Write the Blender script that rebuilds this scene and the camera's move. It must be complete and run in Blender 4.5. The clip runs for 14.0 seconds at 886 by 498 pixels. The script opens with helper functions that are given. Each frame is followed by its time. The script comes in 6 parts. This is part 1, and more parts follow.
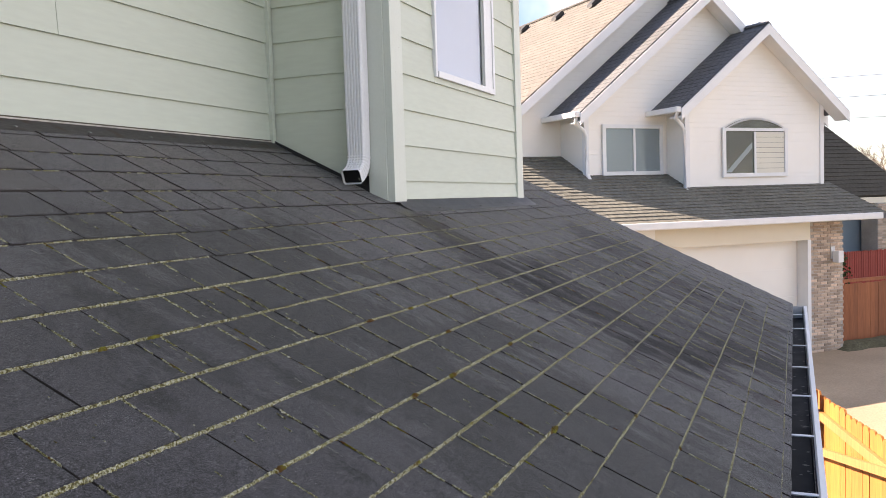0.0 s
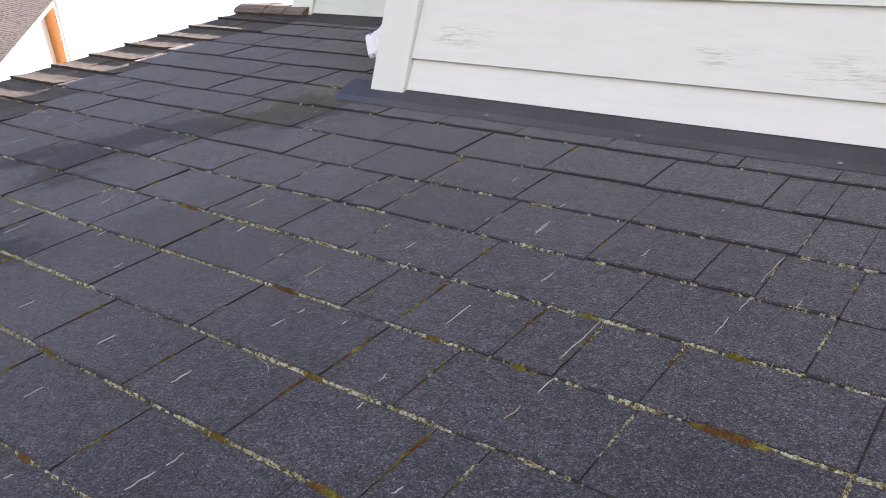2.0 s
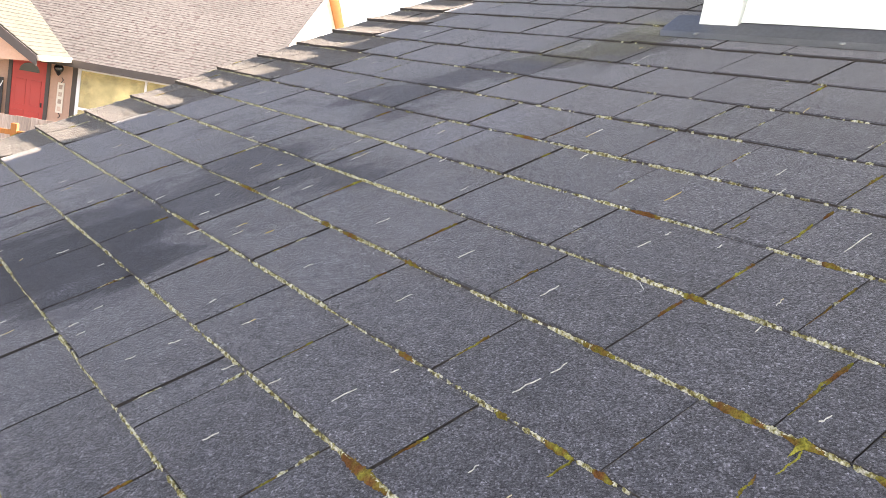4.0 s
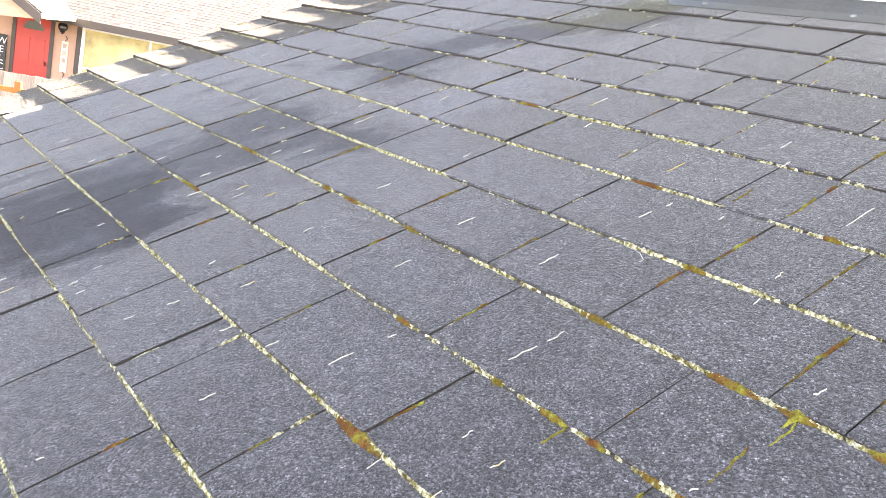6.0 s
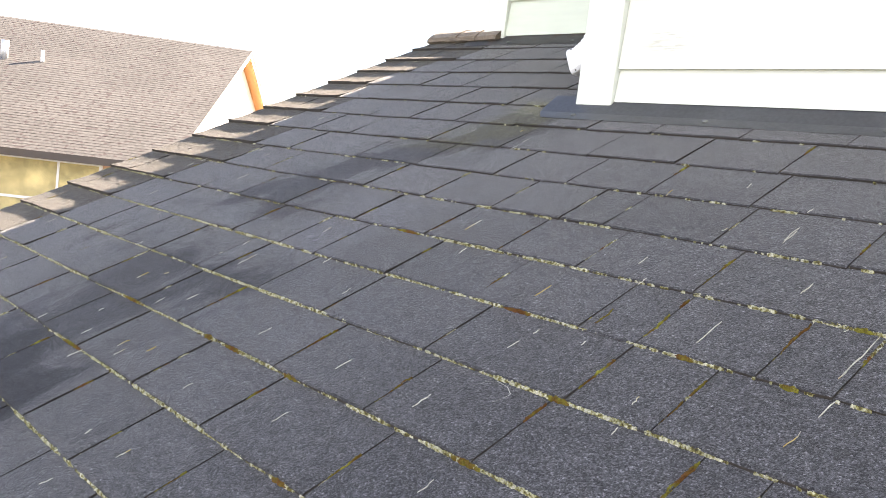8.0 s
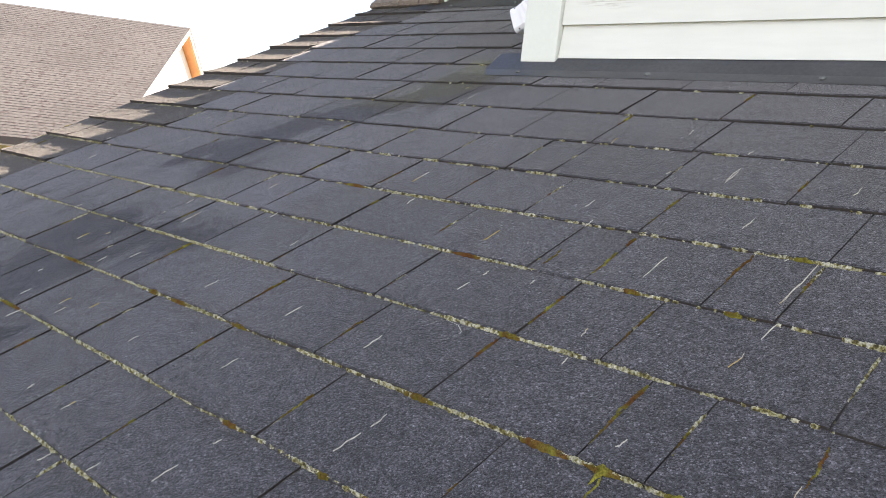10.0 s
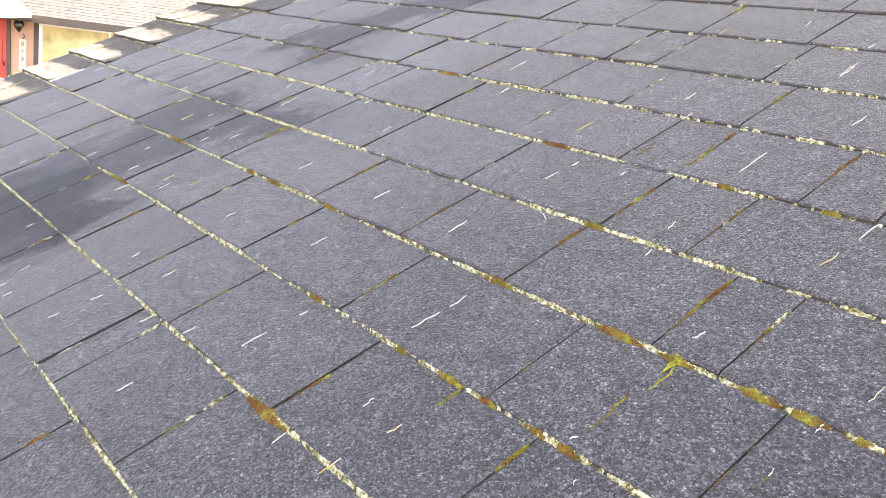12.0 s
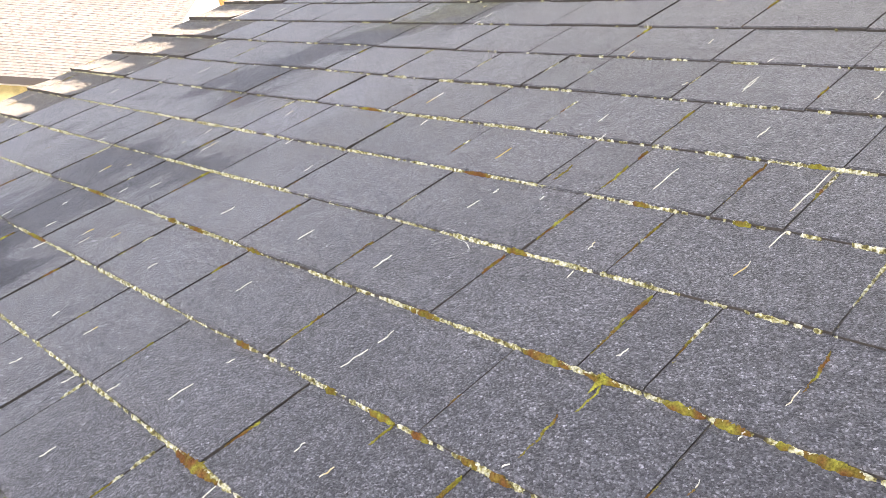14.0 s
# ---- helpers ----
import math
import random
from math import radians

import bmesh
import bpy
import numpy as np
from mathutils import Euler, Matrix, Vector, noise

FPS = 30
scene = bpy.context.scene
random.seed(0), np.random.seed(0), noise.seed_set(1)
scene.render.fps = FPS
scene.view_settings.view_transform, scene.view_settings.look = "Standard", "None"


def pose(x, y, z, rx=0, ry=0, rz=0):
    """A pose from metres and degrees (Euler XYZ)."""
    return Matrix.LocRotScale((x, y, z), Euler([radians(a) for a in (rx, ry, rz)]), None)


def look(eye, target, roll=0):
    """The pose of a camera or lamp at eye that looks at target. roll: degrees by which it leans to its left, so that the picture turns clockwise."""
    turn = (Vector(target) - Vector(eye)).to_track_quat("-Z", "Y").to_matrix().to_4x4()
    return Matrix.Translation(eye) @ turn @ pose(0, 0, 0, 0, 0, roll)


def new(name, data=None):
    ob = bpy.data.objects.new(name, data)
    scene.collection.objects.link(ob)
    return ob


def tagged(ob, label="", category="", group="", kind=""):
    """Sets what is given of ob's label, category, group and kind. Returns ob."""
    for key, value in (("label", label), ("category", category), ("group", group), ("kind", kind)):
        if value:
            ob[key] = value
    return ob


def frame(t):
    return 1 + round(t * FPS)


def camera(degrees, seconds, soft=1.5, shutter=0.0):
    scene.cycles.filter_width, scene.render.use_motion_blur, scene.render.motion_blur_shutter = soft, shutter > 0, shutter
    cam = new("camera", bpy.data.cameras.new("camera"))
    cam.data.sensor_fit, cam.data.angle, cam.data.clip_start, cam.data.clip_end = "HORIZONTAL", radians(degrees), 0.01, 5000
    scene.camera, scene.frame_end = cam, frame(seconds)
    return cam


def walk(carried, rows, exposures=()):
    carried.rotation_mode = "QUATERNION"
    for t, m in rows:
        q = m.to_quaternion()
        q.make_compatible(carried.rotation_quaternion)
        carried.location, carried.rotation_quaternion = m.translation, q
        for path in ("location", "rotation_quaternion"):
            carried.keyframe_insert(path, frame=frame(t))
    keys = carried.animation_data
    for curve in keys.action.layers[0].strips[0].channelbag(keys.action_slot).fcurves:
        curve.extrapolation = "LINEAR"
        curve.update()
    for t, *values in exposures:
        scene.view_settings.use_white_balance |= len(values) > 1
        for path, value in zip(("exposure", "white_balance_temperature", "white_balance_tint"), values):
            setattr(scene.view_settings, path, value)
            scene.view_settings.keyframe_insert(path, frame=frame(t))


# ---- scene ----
cam = camera(54.56, 14.0, soft=0.45)
# seconds, eye x, y, z, yaw to the left from +y, pitch, roll
ROWS = [
    (0.0, 0.721, -0.677, 0.506, -67.72, -3.22, -1.77),
    (0.2, 0.690, -0.658, 0.509, -62.17, 1.58, -0.35),
    (0.5, 0.601, -0.624, 0.499, -45.14, 6.10, 0.69),
    (0.7, 0.542, -0.615, 0.496, -33.07, 8.23, 1.21),
    (0.8, 0.510, -0.616, 0.496, -26.96, 9.16, 2.08),
    (1.0, 0.452, -0.611, 0.485, -13.72, 10.61, 4.22),
    (1.2, 0.385, -0.603, 0.456, 2.25, 9.38, 6.36),
    (1.5, 0.250, -0.618, 0.420, 17.24, 1.39, 7.45),
    (2.0, 0.117, -0.659, 0.352, 34.91, -5.54, 10.27),
    (2.5, 0.038, -0.686, 0.320, 47.23, -8.58, 9.78),
    (3.0, 0.000, -0.705, 0.289, 51.85, -8.82, 9.62),
    (3.5, -0.014, -0.705, 0.262, 52.21, -9.11, 9.72),
    (3.7, -0.019, -0.708, 0.250, 51.80, -9.42, 9.92),
    (5.8, -0.026, -0.714, 0.220, 51.19, -12.59, 11.74),
    (6.0, -0.021, -0.705, 0.237, 50.93, -12.22, 11.60),
    (6.5, -0.010, -0.695, 0.249, 49.04, -8.97, 10.29),
    (7.0, -0.015, -0.707, 0.257, 49.12, -9.07, 10.28),
    (7.5, 0.009, -0.684, 0.297, 49.43, -8.76, 9.74),
    (7.7, 0.023, -0.672, 0.324, 49.04, -7.23, 8.28),
    (9.8, 0.043, -0.649, 0.289, 42.41, -4.41, 5.10),
    (10.0, 0.035, -0.663, 0.276, 43.48, -6.70, 6.18),
    (10.5, 0.029, -0.686, 0.251, 46.65, -10.60, 7.87),
    (11.0, 0.029, -0.691, 0.232, 49.36, -13.04, 8.49),
    (11.5, 0.035, -0.682, 0.232, 49.84, -13.56, 8.27),
    (12.0, 0.051, -0.649, 0.259, 49.47, -14.00, 7.49),
    (12.5, 0.063, -0.636, 0.272, 48.04, -13.81, 5.87),
    (13.0, 0.068, -0.624, 0.283, 47.13, -12.91, 4.57),
    (13.5, 0.072, -0.624, 0.276, 46.24, -11.82, 4.05),
    (14.0, 0.064, -0.634, 0.265, 45.71, -11.59, 4.23),
]


def carried_pose(x, y, z, yaw, pitch, roll):
    return pose(x, y, z, 90 + pitch, 0, yaw) @ pose(0, 0, 0, 0, 0, roll)


# the film's own exposure and white balance: seconds, stops, kelvin, tint
EXPOSURES = [(t, e + 0.86, k - 100, tint) for t, e, k, tint in (
    (0.0, 1.28, 6850, 21), (0.5, 1.14, 6500, 18), (1.0, 1.17, 6550, 19), (1.5, 1.16, 6550, 22), (2.0, 1.54, 6600, 28), (2.5, 1.76, 6650, 28), (3.0, 1.96, 6800, 28), (3.7, 2.23, 6900, 23),
    (5.8, 3.25, 6950, 18), (6.1, 3.1, 6950, 18), (6.5, 2.71, 7000, 20), (7.0, 2.70, 6980, 18), (7.7, 2.40, 6930, 18), (9.8, 1.75, 6750, 19), (10.5, 2.22, 6800, 21), (11.0, 2.55, 7000, 21),
    (12.0, 3.08, 7120, 21), (13.0, 3.13, 7150, 20), (14.0, 3.03, 7200, 21))]
walk(cam, [(t, carried_pose(*row)) for t, *row in ROWS], EXPOSURES)

# ---- light: low sun behind the house, clear sky ----
SUN_EL, SUN_AZ = 33.2, 0.0          # degrees above the horizon; degrees from +y towards +x
world = bpy.data.worlds.new("sky_world")
scene.world = world
world.use_nodes = True
wn, wl = world.node_tree.nodes, world.node_tree.links
sky = wn.new("ShaderNodeTexSky")
sky.sky_type, sky.sun_disc = "NISHITA", False
sky.sun_elevation, sky.sun_rotation = radians(SUN_EL), radians(SUN_AZ)
sky.air_density, sky.dust_density, sky.ozone_density = 1.0, 0.3, 1.0
sky_coord = wn.new("ShaderNodeTexCoord")
cloud = wn.new("ShaderNodeTexNoise")
cloud.inputs["Scale"].default_value, cloud.inputs["Detail"].default_value = 2.6, 6
cloud_ramp = wn.new("ShaderNodeValToRGB")
cloud_ramp.color_ramp.elements[0].position, cloud_ramp.color_ramp.elements[1].position = 0.52, 0.76
cloud_mix = wn.new("ShaderNodeMixRGB")
cloud_mix.inputs["Color2"].default_value = (9.6, 9.9, 10.4, 1)
wl.new(sky_coord.outputs["Generated"], cloud.inputs["Vector"])
tilt, lean = wn.new("ShaderNodeVectorMath"), wn.new("ShaderNodeMath")
tilt.operation, tilt.inputs[1].default_value = "DOT_PRODUCT", (0.09, -0.2, 0.0)     # the cloud thickens towards the street
lean.operation = "ADD"
wl.new(sky_coord.outputs["Generated"], tilt.inputs[0])
wl.new(tilt.outputs["Value"], lean.inputs[0])
wl.new(cloud.outputs["Fac"], lean.inputs[1])
wl.new(lean.outputs[0], cloud_ramp.inputs["Fac"])
wl.new(cloud_ramp.outputs["Color"], cloud_mix.inputs["Fac"])
wl.new(sky.outputs["Color"], cloud_mix.inputs["Color1"])
wl.new(cloud_mix.outputs["Color"], wn["Background"].inputs["Color"])
wn["Background"].inputs["Strength"].default_value = 0.05

sun = new("sun", bpy.data.lights.new("sun", "SUN"))
sun.data.energy, sun.data.angle, sun.data.color = 5.0, radians(0.53), (1.0, 0.87, 0.68)
e_, a_ = radians(SUN_EL), radians(SUN_AZ)
to_sun = Vector((math.sin(a_) * math.cos(e_), math.cos(a_) * math.cos(e_), math.sin(e_)))
sun.matrix_world = look((0, 0, 20), Vector((0, 0, 20)) - to_sun)


# ---- materials ----
def material(name, base, rough=0.7, metal=0.0, grain=None, vary=0.12, blotch=(1.5, 0.25), bump=0.0, bump_scale=200.0,
             speckle=None, spec=0.5, rand=0.0, stretch=(1, 1, 1), stain=None):
    """A surface with a base colour, blotches at a large scale, grain at a small one, and relief.
    grain: (scale, strength); blotch: (scale, strength); speckle: (scale, colour, amount); rand: difference from object to object;
    stain: (colour, scale, low, high)."""
    m = bpy.data.materials.new(name)
    m.use_nodes = True
    n, l = m.node_tree.nodes, m.node_tree.links
    b = n["Principled BSDF"]
    b.inputs["Roughness"].default_value, b.inputs["Metallic"].default_value = rough, metal
    b.inputs["Specular IOR Level"].default_value = spec
    geo = n.new("ShaderNodeNewGeometry")
    mapping = n.new("ShaderNodeMapping")
    mapping.inputs["Scale"].default_value = stretch
    l.new(geo.outputs["Position"], mapping.inputs["Vector"])

    def noise_at(scale, detail=3.0, plain=False):
        t = n.new("ShaderNodeTexNoise")
        t.inputs["Scale"].default_value, t.inputs["Detail"].default_value = scale, detail
        l.new((geo.outputs["Position"] if plain else mapping.outputs["Vector"]), t.inputs["Vector"])
        return t.outputs["Fac"]

    def ramp(fac, lo, hi, a=(0, 0, 0), c=(1, 1, 1)):
        r = n.new("ShaderNodeValToRGB")
        r.color_ramp.elements[0].position, r.color_ramp.elements[1].position = lo, hi
        r.color_ramp.elements[0].color, r.color_ramp.elements[1].color = (*a, 1), (*c, 1)
        l.new(fac, r.inputs["Fac"])
        return r.outputs["Color"]

    def mix(kind, fac, c1, c2):
        x = n.new("ShaderNodeMixRGB")
        x.blend_type = kind
        for key, value in (("Fac", fac), ("Color1", c1), ("Color2", c2)):
            if isinstance(value, (int, float)):
                x.inputs[key].default_value = value
            elif isinstance(value, tuple):
                x.inputs[key].default_value = (*value, 1)
            else:
                l.new(value, x.inputs[key])
        return x.outputs["Color"]

    s, k = blotch
    colour = mix("MULTIPLY", 1.0, tuple(base), ramp(noise_at(s, 5.0), 0.3, 0.7, (1 - k,) * 3, (1 + k * 0.4,) * 3))
    if grain:
        colour = mix("MULTIPLY", 1.0, colour, ramp(noise_at(grain[0], 2.0), 0.3, 0.7, (1 - grain[1],) * 3, (1 + grain[1],) * 3))
    if speckle:
        colour = mix("MIX", ramp(noise_at(speckle[0], 1.0), speckle[2], speckle[2] + 0.06), colour, tuple(speckle[1]))
    if stain:
        colour = mix("MIX", ramp(noise_at(stain[1], 6.0, True), stain[2], stain[3]), colour, tuple(stain[0]))
    if rand:
        info = n.new("ShaderNodeObjectInfo")
        colour = mix("MULTIPLY", 1.0, colour, ramp(info.outputs["Random"], 0.0, 1.0, (1 - rand,) * 3, (1 + rand,) * 3))
    l.new(colour, b.inputs["Base Color"])
    rr = n.new("ShaderNodeMapRange")
    rr.inputs["To Min"].default_value, rr.inputs["To Max"].default_value = max(0.02, rough - 0.12), min(1, rough + 0.12)
    l.new(noise_at(9.0), rr.inputs["Value"])
    l.new(rr.outputs["Result"], b.inputs["Roughness"])
    if bump:
        bp = n.new("ShaderNodeBump")
        bp.inputs["Strength"].default_value, bp.inputs["Distance"].default_value = bump, 0.002
        l.new(noise_at(bump_scale, 2.0), bp.inputs["Height"])
        l.new(bp.outputs["Normal"], b.inputs["Normal"])
    return m


def glass(name, tint, gloss=1.0):
    """A clear pane: it shows what lies behind it, and mirrors more at a slant."""
    m = bpy.data.materials.new(name)
    m.use_nodes = True
    n, l = m.node_tree.nodes, m.node_tree.links
    clear, shiny, both, slant = (n.new(k) for k in ("ShaderNodeBsdfTransparent", "ShaderNodeBsdfGlossy", "ShaderNodeMixShader", "ShaderNodeLayerWeight"))
    clear.inputs["Color"].default_value = (*tint, 1)
    shiny.inputs["Roughness"].default_value = 0.01
    slant.inputs["Blend"].default_value = 0.5
    bend, share = n.new("ShaderNodeMath"), n.new("ShaderNodeMath")
    bend.operation, bend.inputs[1].default_value = "POWER", 4.0
    share.operation, share.inputs[1].default_value, share.inputs[2].default_value = "MULTIPLY_ADD", 0.12, 0.02 * gloss
    l.new(slant.outputs["Facing"], bend.inputs[0])
    l.new(bend.outputs[0], share.inputs[0])
    l.new(share.outputs[0], both.inputs["Fac"])
    l.new(clear.outputs[0], both.inputs[1])
    l.new(shiny.outputs[0], both.inputs[2])
    l.new(both.outputs[0], n["Material Output"].inputs["Surface"])
    n.remove(n["Principled BSDF"])
    return m


def shingle_material(name, stains, base=(0.052, 0.051, 0.0542), film=0.3):
    """Charcoal mineral granules, light and dark grains, water stains that run down the slope below the spouts."""
    m = material(name, base, rough=0.8, blotch=(2.4, 0.22), rand=0.09, spec=0.36)
    n, l = m.node_tree.nodes, m.node_tree.links
    b = n["Principled BSDF"]
    colour = b.inputs["Base Color"].links[0].from_socket
    b.inputs["Sheen Roughness"].default_value = 0.32
    geo = n.new("ShaderNodeNewGeometry")
    xyz = n.new("ShaderNodeSeparateXYZ")
    wob = n.new("ShaderNodeTexNoise")
    wob.inputs["Scale"].default_value, wob.inputs["Detail"].default_value = 3.0, 4
    l.new(geo.outputs["Position"], xyz.inputs["Vector"])
    l.new(geo.outputs["Position"], wob.inputs["Vector"])

    def calc(op, a, c=0.0):
        q = n.new("ShaderNodeMath")
        q.operation = op
        for i, v in enumerate((a, c)):
            if isinstance(v, (int, float)):
                q.inputs[i].default_value = v
            else:
                l.new(v, q.inputs[i])
        return q.outputs[0]

    def times(tone):
        by = n.new("ShaderNodeMixRGB")
        by.blend_type, by.inputs["Fac"].default_value = "MULTIPLY", 1.0
        l.new(colour, by.inputs["Color1"])
        l.new(tone, by.inputs["Color2"])
        return by.outputs["Color"]

    # every granule has its own shade: many grey, some black, a few pale
    height = None
    for scale, tones, relief in ((620.0, ((0.0, 0.3), (0.3, 0.7), (0.7, 1.06), (0.89, 1.5), (1.0, 2.7)), 1.0), (340.0, ((0.0, 0.55), (0.5, 0.98), (0.88, 1.3), (1.0, 1.95)), 0.8)):
        cell, split, tone = n.new("ShaderNodeTexVoronoi"), n.new("ShaderNodeSeparateColor"), n.new("ShaderNodeValToRGB")
        cell.inputs["Scale"].default_value = scale
        l.new(geo.outputs["Position"], cell.inputs["Vector"])
        l.new(cell.outputs["Color"], split.inputs["Color"])
        e = tone.color_ramp.elements
        while len(e) < len(tones):
            e.new(0.5)
        for item, (at, value) in zip(e, tones):
            item.position, item.color = at, (value, value, value, 1)
        l.new(split.outputs["Red"], tone.inputs["Fac"])
        colour = times(tone.outputs["Color"])
        bump_of = calc("MULTIPLY", calc("SUBTRACT", split.outputs["Green"], cell.outputs["Distance"]), relief)
        height = calc("ADD", height, bump_of) if height else bump_of
    mottle, tone = n.new("ShaderNodeTexNoise"), n.new("ShaderNodeValToRGB")
    mottle.inputs["Scale"].default_value, mottle.inputs["Detail"].default_value = 55.0, 5
    tone.color_ramp.elements[0].position, tone.color_ramp.elements[1].position = 0.32, 0.68
    tone.color_ramp.elements[0].color, tone.color_ramp.elements[1].color = (0.78, 0.78, 0.78, 1), (1.2, 1.2, 1.2, 1)
    l.new(geo.outputs["Position"], mottle.inputs["Vector"])
    l.new(mottle.outputs["Fac"], tone.inputs["Fac"])
    colour = times(tone.outputs["Color"])
    bp = n.new("ShaderNodeBump")
    bp.inputs["Strength"].default_value, bp.inputs["Distance"].default_value = 0.45, 0.0012
    l.new(height, bp.inputs["Height"])
    l.new(bp.outputs["Normal"], b.inputs["Normal"])
    drip = n.new("ShaderNodeTexNoise")
    drip.inputs["Scale"].default_value, drip.inputs["Detail"].default_value = 5.0, 5
    squeeze = n.new("ShaderNodeMapping")
    squeeze.inputs["Scale"].default_value = (2.2, 0.45, 0.45)
    l.new(geo.outputs["Position"], squeeze.inputs["Vector"])
    l.new(squeeze.outputs["Vector"], drip.inputs["Vector"])
    # sheen that stands in for hazy glare where the roof is seen at a slant
    glare = calc("ADD", film, 0.0)
    for x0, lean, wide, top, low, tint, most in stains:
        run = calc("SUBTRACT", xyz.outputs["X"], calc("ADD", x0, calc("MULTIPLY", xyz.outputs["Y"], lean)))
        run = calc("ADD", run, calc("MULTIPLY", calc("SUBTRACT", wob.outputs["Fac"], 0.5), wide * 2.0))
        near = calc("SUBTRACT", 1.0, calc("DIVIDE", calc("ABSOLUTE", run), wide))
        ends = calc("MULTIPLY", calc("SUBTRACT", top, xyz.outputs["Y"]), calc("SUBTRACT", xyz.outputs["Y"], low))
        near = calc("MINIMUM", near, calc("MULTIPLY", ends, 6.0 / (top - low) ** 2))
        mask = calc("ADD", near, calc("MULTIPLY", calc("SUBTRACT", drip.outputs["Fac"], 0.5), 1.7))
        mask = calc("MULTIPLY", calc("SUBTRACT", calc("MINIMUM", mask, calc("MULTIPLY", near, 4.0)), 0.15), 1.7)
        tide = calc("MAXIMUM", calc("SUBTRACT", 1.0, calc("MULTIPLY", calc("ABSOLUTE", calc("SUBTRACT", mask, 0.55)), 6.0)), 0.0)     # pale rim where the water dried
        mask = calc("MULTIPLY", calc("SUBTRACT", calc("MINIMUM", calc("MAXIMUM", mask, 0.0), 1.0), calc("MULTIPLY", tide, 0.45)), most)
        if tint[0] < 1:
            glare = calc("MULTIPLY", glare, calc("SUBTRACT", 1.0, calc("MULTIPLY", mask, 0.6)))     # dark stains weaken this sheen
        x = n.new("ShaderNodeMixRGB")
        x.blend_type = "MULTIPLY"
        x.inputs["Color2"].default_value = (*tint, 1)
        l.new(mask, x.inputs["Fac"])
        l.new(colour, x.inputs["Color1"])
        colour = x.outputs["Color"]
    l.new(colour, b.inputs["Base Color"])
    l.new(glare, b.inputs["Sheen Weight"])
    return m


DARK_RUN, OLIVE_RUN, PALE_RUN = (0.46, 0.45, 0.475), (1.55, 1.5, 0.62), (1.35, 1.38, 1.48)
EAST_RUN = (0.34, 0.335, 0.37)
# slightly olive, darker tone over a broad part of the east slope
EAST_OLIVE = (0.7, 0.74, 0.66)
STAINS = [(-1.62, 0.0, 0.44, 0.22, -0.5, DARK_RUN, 0.9), (-1.5, 0.1, 0.34, -0.1, -0.7, DARK_RUN, 0.75), (-1.94, 0.5, 0.28, 1.05, 0.28, DARK_RUN, 0.9),
          (-1.9, 0.44, 0.18, 1.1, 0.7, OLIVE_RUN, 0.9), (-1.36, 0.0, 0.18, 0.5, 0.22, PALE_RUN, 0.6), (-1.75, 0.0, 0.12, -0.06, -0.2, PALE_RUN, 0.5),
          (3.86, 0.5, 0.36, 1.02, 0.1, EAST_RUN, 0.95), (4.2, 0.25, 0.5, 0.5, -0.46, EAST_RUN, 0.95), (3.85, 0.0, 0.13, 0.38, 0.1, PALE_RUN, 0.5),
          (3.9, -1.7, 0.6, -0.05, -0.74, EAST_RUN, 0.95), (5.9, 0.0, 0.8, 0.1, -0.7, EAST_RUN, 0.85), (6.1, 0.0, 0.6, 0.75, 0.0, EAST_RUN, 0.8),
          (4.9, 0.0, 1.5, 0.6, -0.76, EAST_RUN, 0.7), (4.3, -0.1, 0.14, 1.0, 0.6, OLIVE_RUN, 0.85),
          (2.7, 0.0, 1.1, 1.2, -0.9, EAST_OLIVE, 0.85)]
SHINGLE = shingle_material("charcoal_granules", STAINS)
SHINGLE_WORN = shingle_material("browned_granules", STAINS, (0.059, 0.055, 0.053))
# rake tabs: the tan of low sun is put into a browner, darker base
SHINGLE_RAKE = shingle_material("sun_tinted_granules", STAINS, (0.041, 0.0335, 0.0225), 0.16)
SHINGLE_TAN = shingle_material("bared_tan_granules", STAINS, (0.155, 0.122, 0.088))
EDGE = material("asphalt_edge", (0.036, 0.031, 0.027), rough=0.9, blotch=(30, 0.3), grain=(200, 0.3))
SILT = material("dark_silt", (0.046, 0.043, 0.039), rough=1.0, blotch=(60, 0.4), grain=(400, 0.5), speckle=(300, (0.11, 0.1, 0.06), 0.62))
WRAP = material("dark_house_wrap", (0.05, 0.05, 0.048), rough=0.9, grain=(80, 0.2))
DECK = material("roof_felt", (0.032, 0.031, 0.03), rough=0.95, grain=(300, 0.3))
SIDING = material("pale_green_paint", (0.60, 0.65, 0.55), rough=0.55, blotch=(1.3, 0.05), grain=(60, 0.03), bump=0.12, bump_scale=90,
                  stretch=(0.15, 0.15, 1.0), rand=0.012)


BAY_FACE = 1.02
PATCHES = [(0.30, 0.636, 0.13, 0.055), (-0.16, 0.64, 0.22, 0.055), (-0.47, 0.655, 0.13, 0.03), (0.33, 0.785, 0.08, 0.028), (-0.36, 0.84, 0.18, 0.03), (-1.12, 0.66, 0.11, 0.035)]


